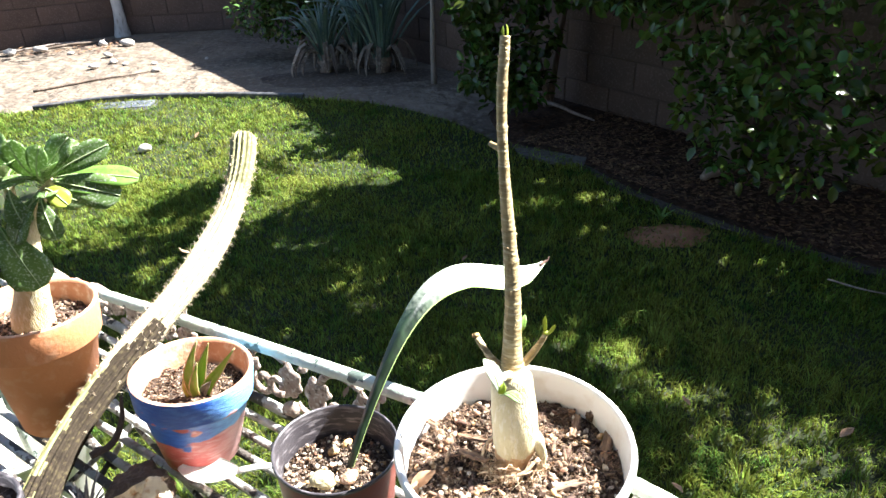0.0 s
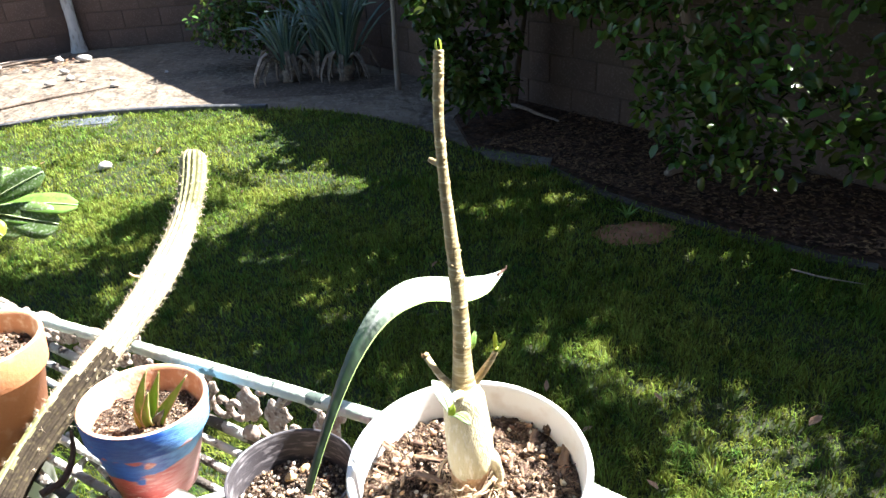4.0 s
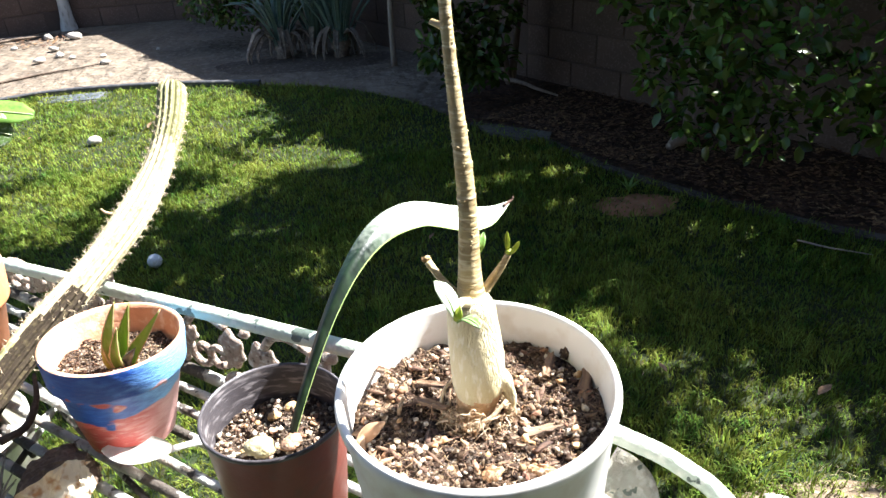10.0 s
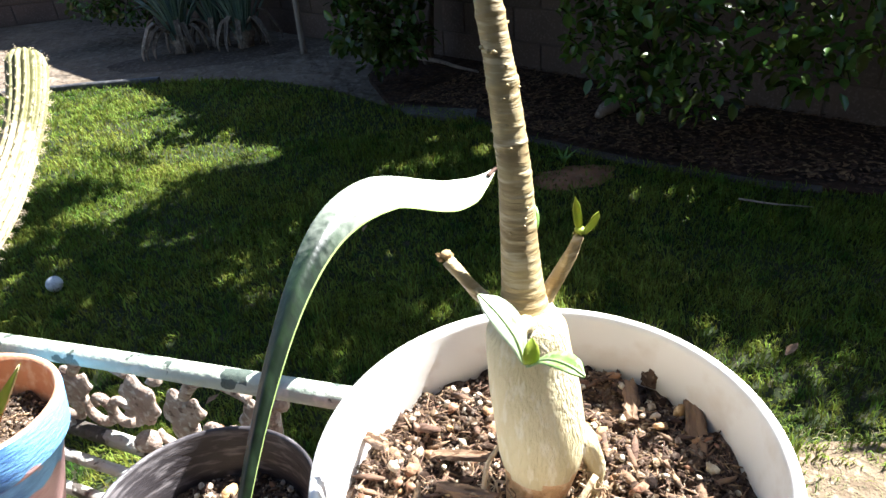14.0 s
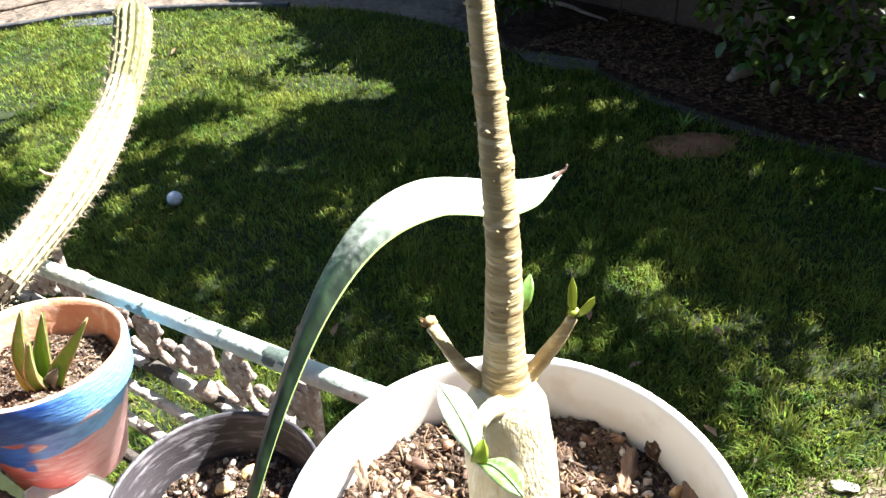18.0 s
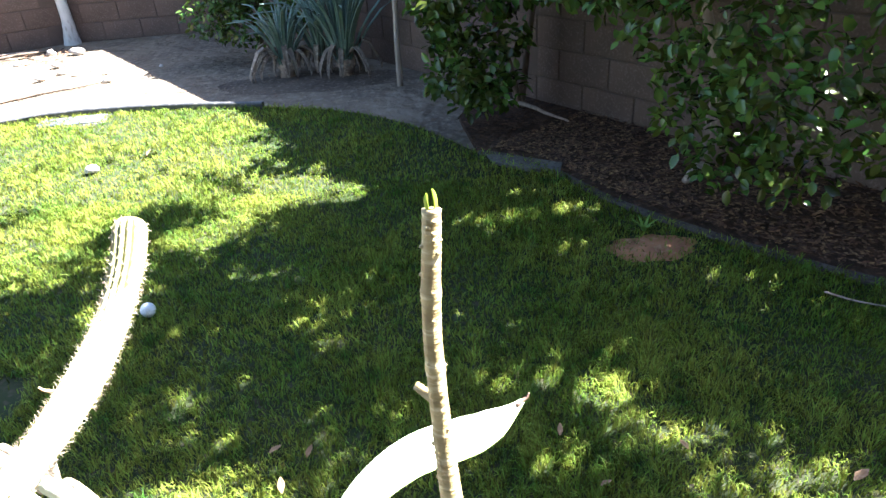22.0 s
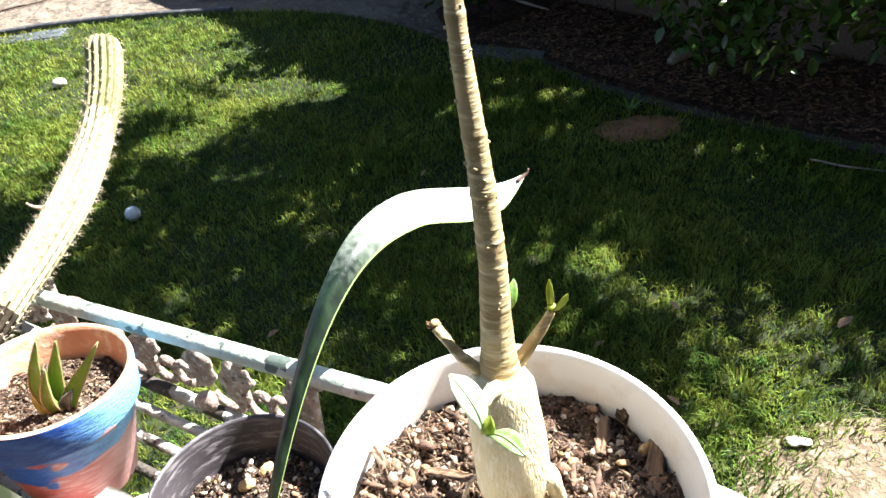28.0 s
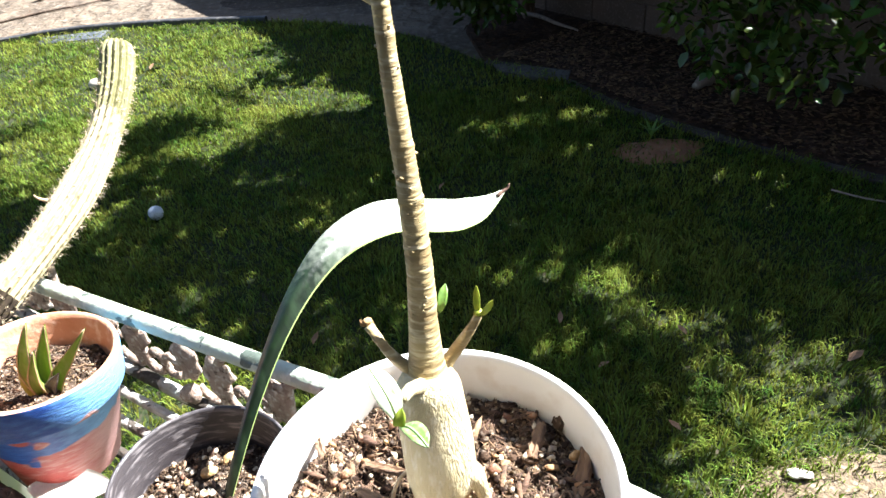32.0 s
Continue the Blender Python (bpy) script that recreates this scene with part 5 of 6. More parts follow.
part("caudex", tube(core, even([0.0096, 0.0114, 0.0136, 0.0172, 0.0178, 0.0172, 0.0162, 0.0150, 0.0110], 34), 40, rough=0.025), [M["caudex"], M["caudex_base"]], stem_plant, "swollen cream caudex with fine wrinkles")
for f in stem_plant.children[0].data.polygons:
    if f.center.z < 0.020 + 0.007 * noise.noise(f.center * 90):
        f.material_index = 1
stem_path = smooth_path(sp((0.0998, 0.4495, 1.1185), (0.100, 0.455, 1.141), (0.101, 0.463, 1.175), (0.100, 0.472, 1.206), (0.098, 0.482, 1.237), (0.096, 0.493, 1.272), (0.0952, 0.504, 1.312), (0.0982, 0.515, 1.355)), 300)
radii = even([0.0112, 0.0081, 0.0066, 0.0060, 0.0055, 0.0049, 0.0044, 0.0038, 0.0036, 0.0036, 0.0035], 300)
radii = [r * (1 + 0.040 * noise.noise(Vector((i * 0.43, 3.0, 0))) + 0.007 * math.sin(i * 1.15 + 2 * math.sin(i * 0.13)) * (1.3 - i / 300) + (0.09 * math.exp(-((i + 9 * math.sin(i // 37 * 2.1)) % 37 - 18) ** 2 / 5.0) if i > 100 else 0)) for i, r in enumerate(radii)]
part("stem", tube(stem_path, radii, 28, rough=0.05), M["stem"], stem_plant, "slim olive-brown stem with rings and leaf scars")
for k in range(60):
    i = RNG.randrange(60, 296)
    a = RNG.uniform(0, 6.28)
    p = stem_path[i] + Vector((math.cos(a), math.sin(a), 0)) * radii[i] * 0.96
    part("leaf_scar", lump((0.0009, 0.0009, 0.0006) if k % 3 else (0.0014, 0.0013, 0.0008), k, 1, 0.4), M["stem"], stem_plant, at=pose(p.x, p.y, p.z))
part("stub", tube(smooth_path(sp((0.0945, 0.452, 1.122), (0.087, 0.4535, 1.131), (0.080, 0.458, 1.139), (0.0745, 0.463, 1.146)), 14), even([0.0040, 0.0029, 0.0022, 0.0023], 14), 12, rough=0.45), M["stem"], stem_plant, "dried side stub")
part("stub", tube(smooth_path(sp((0.105, 0.452, 1.121), (0.111, 0.456, 1.129), (0.119, 0.459, 1.138), (0.1255, 0.463, 1.1465)), 14), even([0.0040, 0.0029, 0.0023, 0.0021], 14), 12, rough=0.45), M["stem"], stem_plant, "side stub with a green bud")
for p, mt, lab in (((0.0742, 0.4632, 1.1464), "amber", "dry brown stub end"), ((0.1257, 0.4631, 1.1468), "yellow_leaf", "green bud at the stub end")):
    q = Vector(p) - SB
    part("bud", lump((0.0021, 0.0021, 0.0017), 4, 2, 0.6), M[mt], stem_plant, lab, at=pose(q.x, q.y, q.z))
part("knob", tube(smooth_path(sp((0.0955, 0.4985, 1.281), (0.0915, 0.502, 1.2815), (0.087, 0.506, 1.283)), 8), even([0.0028, 0.0022, 0.0019], 8), 9, rough=0.35), M["stem"], stem_plant, "short dry knob")
part("cut_stub", tube(smooth_path(sp((0.097, 0.440, 1.128), (0.0925, 0.432, 1.134), (0.0895, 0.425, 1.136)), 8), even([0.0036, 0.0030, 0.0024], 8), 10), M["caudex"], stem_plant, "pale cut stub")


def sprig(parent, origin, tip, width, normal, material, label="", bend=0.003, fold=0.35, rib=False, margin=None):
    a, b = Vector(origin) - SB, Vector(tip) - SB
    nrm = Vector(normal).normalized()
    pts = smooth_path([a, a.lerp(b, 0.35) + nrm * bend, a.lerp(b, 0.7) + nrm * bend * 0.8, b], 12)
    ob = part("leaf", leaf_bm(pts, [width * k for k in even([0.12, 0.55, 0.95, 1.0, 0.8, 0.08], 12)], normal, fold), material, parent, label)
    if margin:
        ob.data.materials.append(margin)
        for i, f in enumerate(ob.data.polygons):
            f.material_index = 1 if i % 10 in (0, 1, 6, 7, 8, 9) else 0
    if rib:
        q = part("midrib", tube([p + nrm * 0.0004 for p in pts], even([0.0006, 0.0003], 12), 5), M["rib"], ob)
    return ob


sprig(stem_plant, (0.088, 0.4135, 1.134), (0.0775, 0.427, 1.154), 0.0058, (0.55, -0.6, 0.5), M["veined_leaf"], "pale whitish green leaf", rib=True, margin=M["pale_leaf"])
sprig(stem_plant, (0.0885, 0.412, 1.134), (0.1005, 0.394, 1.142), 0.0042, (0.1, -0.1, 1), M["fresh_veined"], "green leaf with pale veins", 0.004, rib=True)
sprig(stem_plant, (0.0885, 0.4125, 1.134), (0.0905, 0.412, 1.145), 0.0026, (-0.2, -1, 0), M["yellow_leaf"], "small yellow-green leaf")
sprig(stem_plant, (0.1255, 0.463, 1.146), (0.1255, 0.468, 1.1605), 0.0017, (-0.3, -1, 0), M["yellow_leaf"], "fresh yellow-green leaf", 0.001)
sprig(stem_plant, (0.126, 0.463, 1.146), (0.1325, 0.462, 1.1560), 0.0016, (0.1, -1, 0.3), M["yellow_leaf"], "fresh yellow-green leaf", 0.001)
sprig(stem_plant, (0.108, 0.468, 1.146), (0.1115, 0.476, 1.157), 0.0024, (-0.2, -1, 0.1), M["new_leaf"], "small green leaf behind the stem")
sprig(stem_plant, (0.0982, 0.5145, 1.351), (0.0966, 0.514, 1.3615), 0.0015, (-1, -0.4, 0), M["yellow_leaf"], "tiny yellow-green tip leaf", 0.0006)
sprig(stem_plant, (0.099, 0.5150, 1.351), (0.0991, 0.5155, 1.3625), 0.0014, (1, -0.4, 0), M["yellow_leaf"], "tiny yellow-green tip leaf", 0.0006)
sprig(stem_plant, (0.0745, 0.463, 1.1455), (0.0735, 0.464, 1.1495), 0.0010, (0, -1, 0), M["amber"], "dry bud", 0.0004)
for end, along, n, mt in (((0.0745, 0.463, 1.146), (-0.5, 0.4, 0.75), 5, "amber"), ((0.1255, 0.463, 1.1465), (0.5, 0.3, 0.8), 4, "agave_old")):
    for k in range(n):
        a = k * 2 * math.pi / n
        o = Vector(end) + Vector((math.cos(a), 0.3 * math.sin(a), 0.4 * math.sin(a))) * 0.0016
        sprig(stem_plant, o, o + Vector(along) * 0.0028 + Vector((math.cos(a), 0, math.sin(a) * 0.4)) * 0.0016, 0.0008, (math.sin(a), -1, 0.2), M[mt], "small dry scale", 0.0003)
for k in range(190):
    a = RNG.uniform(-3.5, 0.8)
    r = RNG.uniform(0.0145, 0.025)
    p0 = Vector((r * math.cos(a) - 0.005, r * math.sin(a) - 0.003, RNG.uniform(-0.008, 0.018 - 0.6 * (r - 0.0145))))
    b = a + RNG.choice((-1, 1)) * RNG.uniform(0.6, 1.9)
    L = RNG.uniform(0.005, 0.016)
    q = p0 + Vector((math.cos(b), math.sin(b), 0)) * L
    m1 = p0.lerp(q, 0.33) + Vector([RNG.uniform(-0.003, 0.003) for _ in range(3)])
    m2 = p0.lerp(q, 0.66) + Vector([RNG.uniform(-0.003, 0.003) for _ in range(3)])
    q.z = RNG.uniform(-0.006, 0.008)
    part("root", tube(smooth_path([p0, m1, m2, q], 10), even([RNG.uniform(0.0003, 0.0008), 0.0002], 10), 5, rough=0.3), M["root" if k % 2 else "brown_root"], stem_plant)
part("root", tube(smooth_path(sp((0.1135, 0.4345, 1.076), (0.1190, 0.4325, 1.069), (0.1215, 0.430, 1.057), (0.1205, 0.427, 1.040)), 14), even([0.0040, 0.0044, 0.0036, 0.0028], 14), 14, rough=0.5), M["caudex"], stem_plant, "thick pale surface root")
part("root", tube(smooth_path(sp((0.118, 0.421, 1.064), (0.106, 0.414, 1.056), (0.093, 0.415, 1.051), (0.084, 0.420, 1.048), (0.080, 0.428, 1.048)), 22), even([0.0012, 0.0016, 0.0014, 0.0007], 22), 7, rough=0.35), M["root"], stem_plant, "wiry tan root across the base")
part("root", tube(smooth_path(sp((0.086, 0.444, 1.066), (0.079, 0.438, 1.062), (0.076, 0.430, 1.052), (0.083, 0.424, 1.046)), 16), even([0.0010, 0.0012, 0.0007], 16), 6, rough=0.35), M["root"], stem_plant, "looped wiry root")

# nursery pot with the snake plant leaf
BLACK = tilted(-0.057, 0.497, 0.862, 0.025, 0.03)
nursery = thing("nursery_pot", "thin black and maroon plastic nursery pot", "plant pot", BLACK)
part("pot", lathe([(0, 0), (0.041, 0), (0.044, 0.004), (0.0445, 0.018), (0.046, 0.020), (0.0556, 0.1376)], 64), M["maroon_pot"], nursery, "maroon outer wall")
part("rim", lathe([(0.0554, 0.1366), (0.0564, 0.1368), (0.0573, 0.1376), (0.0575, 0.1395), (0.0571, 0.1408), (0.0562, 0.1412), (0.0553, 0.1408), (0.0546, 0.139), (0.0541, 0.131), (0.0529, 0.1285), (0.0527, 0.122), (0.0519, 0.120), (0.0518, 0.112), (0.0511, 0.110), (0.0505, 0.10), (0.043, 0.02), (0, 0.016)], 72), M["black_pot"], nursery, "dusty black rolled rim and inside")
NS = 0.108
part("soil", soil_top(0.0515, NS, 3, 0.004, 24, 90), M["potting"], nursery, "dark gritty potting mix")
grains("soil_crumb", nursery, 4200, 0.0495, NS, 0.0010, M["crumb"], "dark soil crumbs", 11, (0.4, 1.4))
grains("perlite", nursery, 430, 0.049, NS + 0.002, 0.0018, M["perlite"], "white perlite grains", 12, (0.5, 1.5), only=lambda x, y, r: r.uniform() < (0.95 if x < 0.004 and y < 0.008 else 0.12))
grains("bark_bit", nursery, 90, 0.047, NS + 0.002, 0.002, M["amber"], "amber bark bits", 13, (0.5, 1.4))
grains("wood_splinter", nursery, 40, 0.047, NS + 0.001, 0.0012, M["chip"], "brown wood chips", 14, (0.6, 1.3), 3.0)
BI = BLACK.inverted()
for k, (x, y, z, s, mt, lab) in enumerate([(-0.064, 0.480, 0.980, 0.0125, "yellow_pebble", "pale yellow pebble"), (-0.0405, 0.482, 0.981, 0.0098, "red_pebble", "reddish tan pebble"), (-0.032, 0.466, 0.976, 0.008, "amber", "tan pebble"), (-0.072, 0.466, 0.974, 0.006, "perlite", "white pebble"), (-0.062, 0.525, 0.973, 0.006, "amber", "tan bark piece"), (-0.05, 0.535, 0.973, 0.006, "amber", "tan bark piece")]):
    q = BI @ Vector((x, y, z))
    part("pebble", lump((s, s * 0.7, s * 0.55), k, 2, 0.4), M[mt], nursery, lab, at=pose(q.x, q.y, q.z - 0.004, 0, 0, k * 50))
snake = thing("snake_plant", "single long mottled snake plant leaf bending over, dry at the tip", "plant", pose(-0.046, 0.5, 0.97))
C = [Vector(p) for p in ((-0.0482, 0.4961, 0.9646), (0.0073, 0.5682, 1.1088), (0.0357, 0.6244, 1.1270), (0.0766, 0.6741, 1.0913), (0.1086, 0.7209, 1.0099), (0.1675, 0.7607, 1.0372))]
N = 48
spine = []
for i in range(N):
    u = i / (N - 1)
    spine.append(sum((math.comb(5, k) * u ** k * (1 - u) ** (5 - k) * C[k] for k in range(6)), Vector()) - Vector((-0.046, 0.5, 0.97)))
wid = even([0.0032, 0.0046, 0.0066, 0.0092, 0.0120, 0.0142, 0.0160, 0.0172, 0.0170, 0.0130, 0.002], N)
face = []
for i in range(N):
    u = i / (N - 1)
    face.append(Vector((-0.3, -0.9, 0.15)).lerp(Vector((0.26, -0.46, 0.86)), min(1, max(0, (u - 0.18) / 0.38))))
bm = bmesh.new()
rows = []
for i, p in enumerate(spine):
    t = (spine[min(i + 1, N - 1)] - spine[max(i - 1, 0)]).normalized()
    s = t.cross(face[i]).normalized()
    o = s.cross(t)
    fold = -0.75 if i < 14 else -0.75 + 0.85 * min(1, (i - 14) / 12)
    rows.append([[bm.verts.new(p + s * x * wid[i] + o * (fold * abs(x) * wid[i] + d * (1.15 - abs(x)))) for x in (-1, -0.9, -0.5, 0, 0.5, 0.9, 1)] for d in (0.0005, -0.0012)])
for a, b in zip(rows, rows[1:]):
    for k in range(6):
        f1 = bm.faces.new((a[0][k], a[0][k + 1], b[0][k + 1], b[0][k]))
        f2 = bm.faces.new((a[1][k + 1], a[1][k], b[1][k], b[1][k + 1]))
        # Margin coloured pale on the right edge only, standing for the sun on it.
        f1.material_index = f2.material_index = 1 if k == 5 else 0
    for k in (0, 6):
        bm.faces.new((a[0][k], b[0][k], b[1][k], a[1][k])).material_index = k // 6
bmesh.ops.recalc_face_normals(bm, faces=bm.faces)
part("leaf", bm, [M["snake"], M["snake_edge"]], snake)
part("tip", tube(smooth_path([spine[-2], spine[-1], spine[-1] + Vector((0.004, 0.0015, 0.002)), spine[-1] + Vector((0.006, 0.003, 0.006))], 10), even([0.0022, 0.0016, 0.0007], 10), 8), M["brown_tip"], snake, "dry brown leaf tip")

# hand-painted pot with the small agave
PAINTED = tilted(-0.2455, 0.639, 0.866, 0.075, 0.06)
painted = thing("painted_pot", "terracotta pot hand-painted in blue over red", "plant pot", PAINTED)


def clay_pot(parent, R, H, rim, outer, inner, label_out=""):
    part("pot", lathe([(0, 0), (R * 0.60, 0), (R * 0.63, 0.003), (R * 0.885, H - rim - 0.001), (R * 0.90, H - rim - 0.0005), (R * 0.945, H - rim), (R * 0.965, H - rim + 0.003), (R * 0.995, H - 0.004), (R * 0.988, H - 0.0012)], 72, 0.004), outer, parent, label_out)
    part("inside", lathe([(R * 0.988, H - 0.0012), (R * 0.965, H), (R * 0.925, H - 0.001), (R * 0.90, H - 0.006), (R * 0.86, H - rim), (R * 0.60, 0.012), (0, 0.010)], 72, 0.004), inner, parent, "bare terracotta inside")


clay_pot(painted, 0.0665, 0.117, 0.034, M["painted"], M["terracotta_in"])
PS = 0.086
part("soil", soil_top(0.056, PS, 3, 0.004, 22, 90), M["potting"], painted, "coarse brown soil")
grains("soil_crumb", painted, 3600, 0.054, PS, 0.0011, M["crumb"], "brown soil crumbs", 21, (0.5, 1.5))
grains("wood_splinter", painted, 160, 0.054, PS + 0.001, 0.0010, M["chip"], "brown coir fibres and chips", 22, (0.6, 1.5), 3.2)
agave = thing("agave", "small young agave with upright green leaves", "plant", pose(-0.231, 0.636, 0.950))
AO = Vector((-0.231, 0.636, 0.950))
for tip, w, mt, lab, bulge in (((-0.2165, 0.632, 1.029), 0.0062, "agave", "", (-0.012, -0.004, 0)), ((-0.207, 0.637, 1.022), 0.0062, "agave", "", (-0.004, 0.004, 0)), ((-0.183, 0.645, 1.009), 0.0062, "agave", "", (-0.004, -0.002, -0.006)), ((-0.221, 0.630, 1.002), 0.005, "agave", "", (-0.004, -0.008, 0)), ((-0.240, 0.630, 0.985), 0.0048, "agave_old", "yellowed lower leaf", (-0.006, -0.004, -0.004)), ((-0.212, 0.632, 0.975), 0.005, "grey_spike", "dry grey lower leaf", (0.002, -0.004, 0.004))):
    b = Vector(tip) - AO
    nrm = Vector((-b.x * 0.4, -1.0, 0.25))
    pts = smooth_path([(b.x * 0.08, b.y * 0.08 - 0.002, -0.004), b * 0.35 + Vector(bulge) * 0.7, b * 0.7 + Vector(bulge) * 0.5, b], 14)
    lf = part("leaf", leaf_bm(pts, [w * k for k in even([0.8, 1.0, 0.95, 0.7, 0.35, 0.04], 14)], nrm, 0.55, 0.0022), M[mt], agave, lab)
    if mt == "agave":
        for sgn in (-1, 1):
            edge = []
            for i, p in enumerate(pts):
                t = (pts[min(i + 1, 13)] - pts[max(i - 1, 0)]).normalized()
                s = t.cross(nrm).normalized()
                ww = w * even([0.8, 1.0, 0.95, 0.7, 0.35, 0.04], 14)[i]
                edge.append(p + s * sgn * ww + s.cross(t) * 0.55 * ww)
            part("leaf_margin", tube(edge, even([0.0006, 0.0006, 0.0003], 14), 5, rough=0.8), M["agave_edge"], lf)

# terracotta pot with the leafy desert rose
TERRA = tilted(-0.4305, 0.6855, 0.885, 0.06, 0.045)
terra = thing("terracotta_pot", "plain orange terracotta pot with a thick rim", "plant pot", TERRA)
clay_pot(terra, 0.068, 0.158, 0.042, M["terracotta"], M["terracotta_in"])
TS = 0.128
part("soil", soil_top(0.058, TS, 3, 0.004, 16, 70), M["potting"], terra, "coarse brown soil")
grains("soil_crumb", terra, 600, 0.056, TS + 0.001, 0.0025, M["crumb"], "brown soil crumbs", 31, (0.5, 1.5))
grains("wood_splinter", terra, 200, 0.055, TS + 0.002, 0.0022, M["chip"], "brown wood chips", 32, (0.6, 1.4), 3.0)
grains("perlite", terra, 60, 0.055, TS + 0.002, 0.002, M["perlite"], "white perlite grains", 33)
TB = Vector((-0.427, 0.69, 1.006))
leafy = thing("leafy_desert_rose", "desert rose with a pale swollen trunk and speckled glossy leaves", "plant", pose(*TB))


def tp(*pts):
    return [Vector(p) - TB for p in pts]


part("trunk", tube(smooth_path(tp((-0.427, 0.69, 1.0), (-0.422, 0.69, 1.03), (-0.413, 0.69, 1.06), (-0.405, 0.69, 1.09), (-0.395, 0.692, 1.13), (-0.375, 0.694, 1.165), (-0.347, 0.69, 1.193)), 40), even([0.025, 0.0215, 0.0175, 0.0145, 0.011, 0.007, 0.005], 40), 24, rough=0.06), M["caudex"], leafy, "swollen cream trunk")
part("branch", tube(smooth_path(tp((-0.405, 0.69, 1.085), (-0.425, 0.688, 1.115), (-0.45, 0.685, 1.15), (-0.47, 0.685, 1.19)), 16), even([0.009, 0.007, 0.005], 16), 12, rough=0.1), M["caudex"], leafy)
part("branch", tube(smooth_path(tp((-0.395, 0.692, 1.13), (-0.398, 0.69, 1.17), (-0.392, 0.69, 1.2)), 12), even([0.007, 0.005], 12), 12, rough=0.1), M["caudex"], leafy)


def big_leaf(a, b, w, nrm, mt="desert_leaf", label="", bend=0.006):
    a, b = Vector(a) - TB, Vector(b) - TB
    n = Vector(nrm).normalized()
    pts = smooth_path([a, a.lerp(b, 0.35) + n * bend, a.lerp(b, 0.72) + n * bend * 0.7, b], 14)
    ob = part("leaf", leaf_bm(pts, [w * k for k in even([0.08, 0.30, 0.58, 0.84, 1.02, 1.08, 0.95, 0.35], 14)], nrm, 0.22, 0.0008, 0.1), M[mt], leafy, label)
    part("midrib", tube([p + n * 0.0006 for p in pts], even([0.0011, 0.0005], 14), 5), M["rib"], ob)


big_leaf((-0.347, 0.688, 1.193), (-0.278, 0.680, 1.178), 0.017, (0.2, -0.85, 0.5))
big_leaf((-0.347, 0.692, 1.195), (-0.262, 0.695, 1.190), 0.012, (0.1, -0.5, 0.9), "new_leaf", "pale green lit leaf")
big_leaf((-0.350, 0.69, 1.196), (-0.286, 0.70, 1.226), 0.012, (-0.2, -0.9, 0.3))
big_leaf((-0.352, 0.69, 1.196), (-0.318, 0.69, 1.238), 0.014, (-0.5, -0.85, 0.1))
big_leaf((-0.355, 0.685, 1.192), (-0.340, 0.675, 1.235), 0.012, (-0.3, -0.9, 0.0))
big_leaf((-0.36, 0.69, 1.19), (-0.373, 0.68, 1.240), 0.014, (-0.1, -0.9, 0.2))
big_leaf((-0.352, 0.68, 1.188), (-0.325, 0.665, 1.176), 0.010, (0.2, -0.6, 0.8), "yellow_leaf", "small yellow-green leaf", 0.008)
big_leaf((-0.357, 0.68, 1.185), (-0.385, 0.655, 1.140), 0.014, (-0.4, -0.85, 0.2))
big_leaf((-0.36, 0.68, 1.18), (-0.345, 0.66, 1.140), 0.011, (0.3, -0.85, 0.3))
big_leaf((-0.408, 0.672, 1.152), (-0.372, 0.650, 1.090), 0.021, (0.45, -0.8, 0.35), "desert_leaf", "broad speckled leaf hanging forward", 0.009)
big_leaf((-0.40, 0.68, 1.195), (-0.43, 0.67, 1.235), 0.012, (-0.1, -0.8, 0.5), "new_leaf", "pale green lit leaf")
big_leaf((-0.395, 0.685, 1.2), (-0.42, 0.68, 1.205), 0.011, (0.1, -0.7, 0.7), "yellow_leaf", "yellow-green leaf")
big_leaf((-0.39, 0.68, 1.19), (-0.372, 0.66, 1.155), 0.012, (0.3, -0.9, 0.2))
big_leaf((-0.395, 0.69, 1.2), (-0.385, 0.69, 1.245), 0.013, (-0.3, -0.9, 0.2))
big_leaf((-0.40, 0.67, 1.18), (-0.445, 0.655, 1.17), 0.012, (0.2, -0.6, 0.8))
big_leaf((-0.47, 0.685, 1.19), (-0.50, 0.67, 1.225), 0.014, (0.2, -0.9, 0.3))
big_leaf((-0.47, 0.685, 1.19), (-0.445, 0.665, 1.160), 0.013, (0.3, -0.9, 0.3))
big_leaf((-0.47, 0.685, 1.19), (-0.455, 0.68, 1.245), 0.013, (0.0, -1, 0.2))
big_leaf((-0.395, 0.71, 1.19), (-0.335, 0.735, 1.215), 0.013, (0.0, -0.7, 0.7))
big_leaf((-0.38, 0.71, 1.18), (-0.345, 0.73, 1.150), 0.012, (0.2, -0.9, 0.2))
leaf_rng = random.Random(41)
for tip, n in (((-0.352, 0.69, 1.195), 6), ((-0.395, 0.69, 1.2), 7), ((-0.47, 0.685, 1.19), 6)):
    for k in range(n):
        a = k * 2.4 + leaf_rng.uniform(-0.4, 0.4)
        rise = leaf_rng.uniform(-0.15, 0.75)
        d = Vector((math.cos(a), math.sin(a), rise)).normalized()
        o = Vector(tip) + Vector((0, 0, leaf_rng.uniform(-0.018, 0.004)))
        nrm = Vector((-d.x * rise + 0.1, -d.y * rise - 0.35, 1.0))
        big_leaf(o, o + d * leaf_rng.uniform(0.034, 0.056), leaf_rng.uniform(0.008, 0.012), nrm, "desert_leaf" if k % 3 else "new_leaf", "", leaf_rng.uniform(0.002, 0.009))
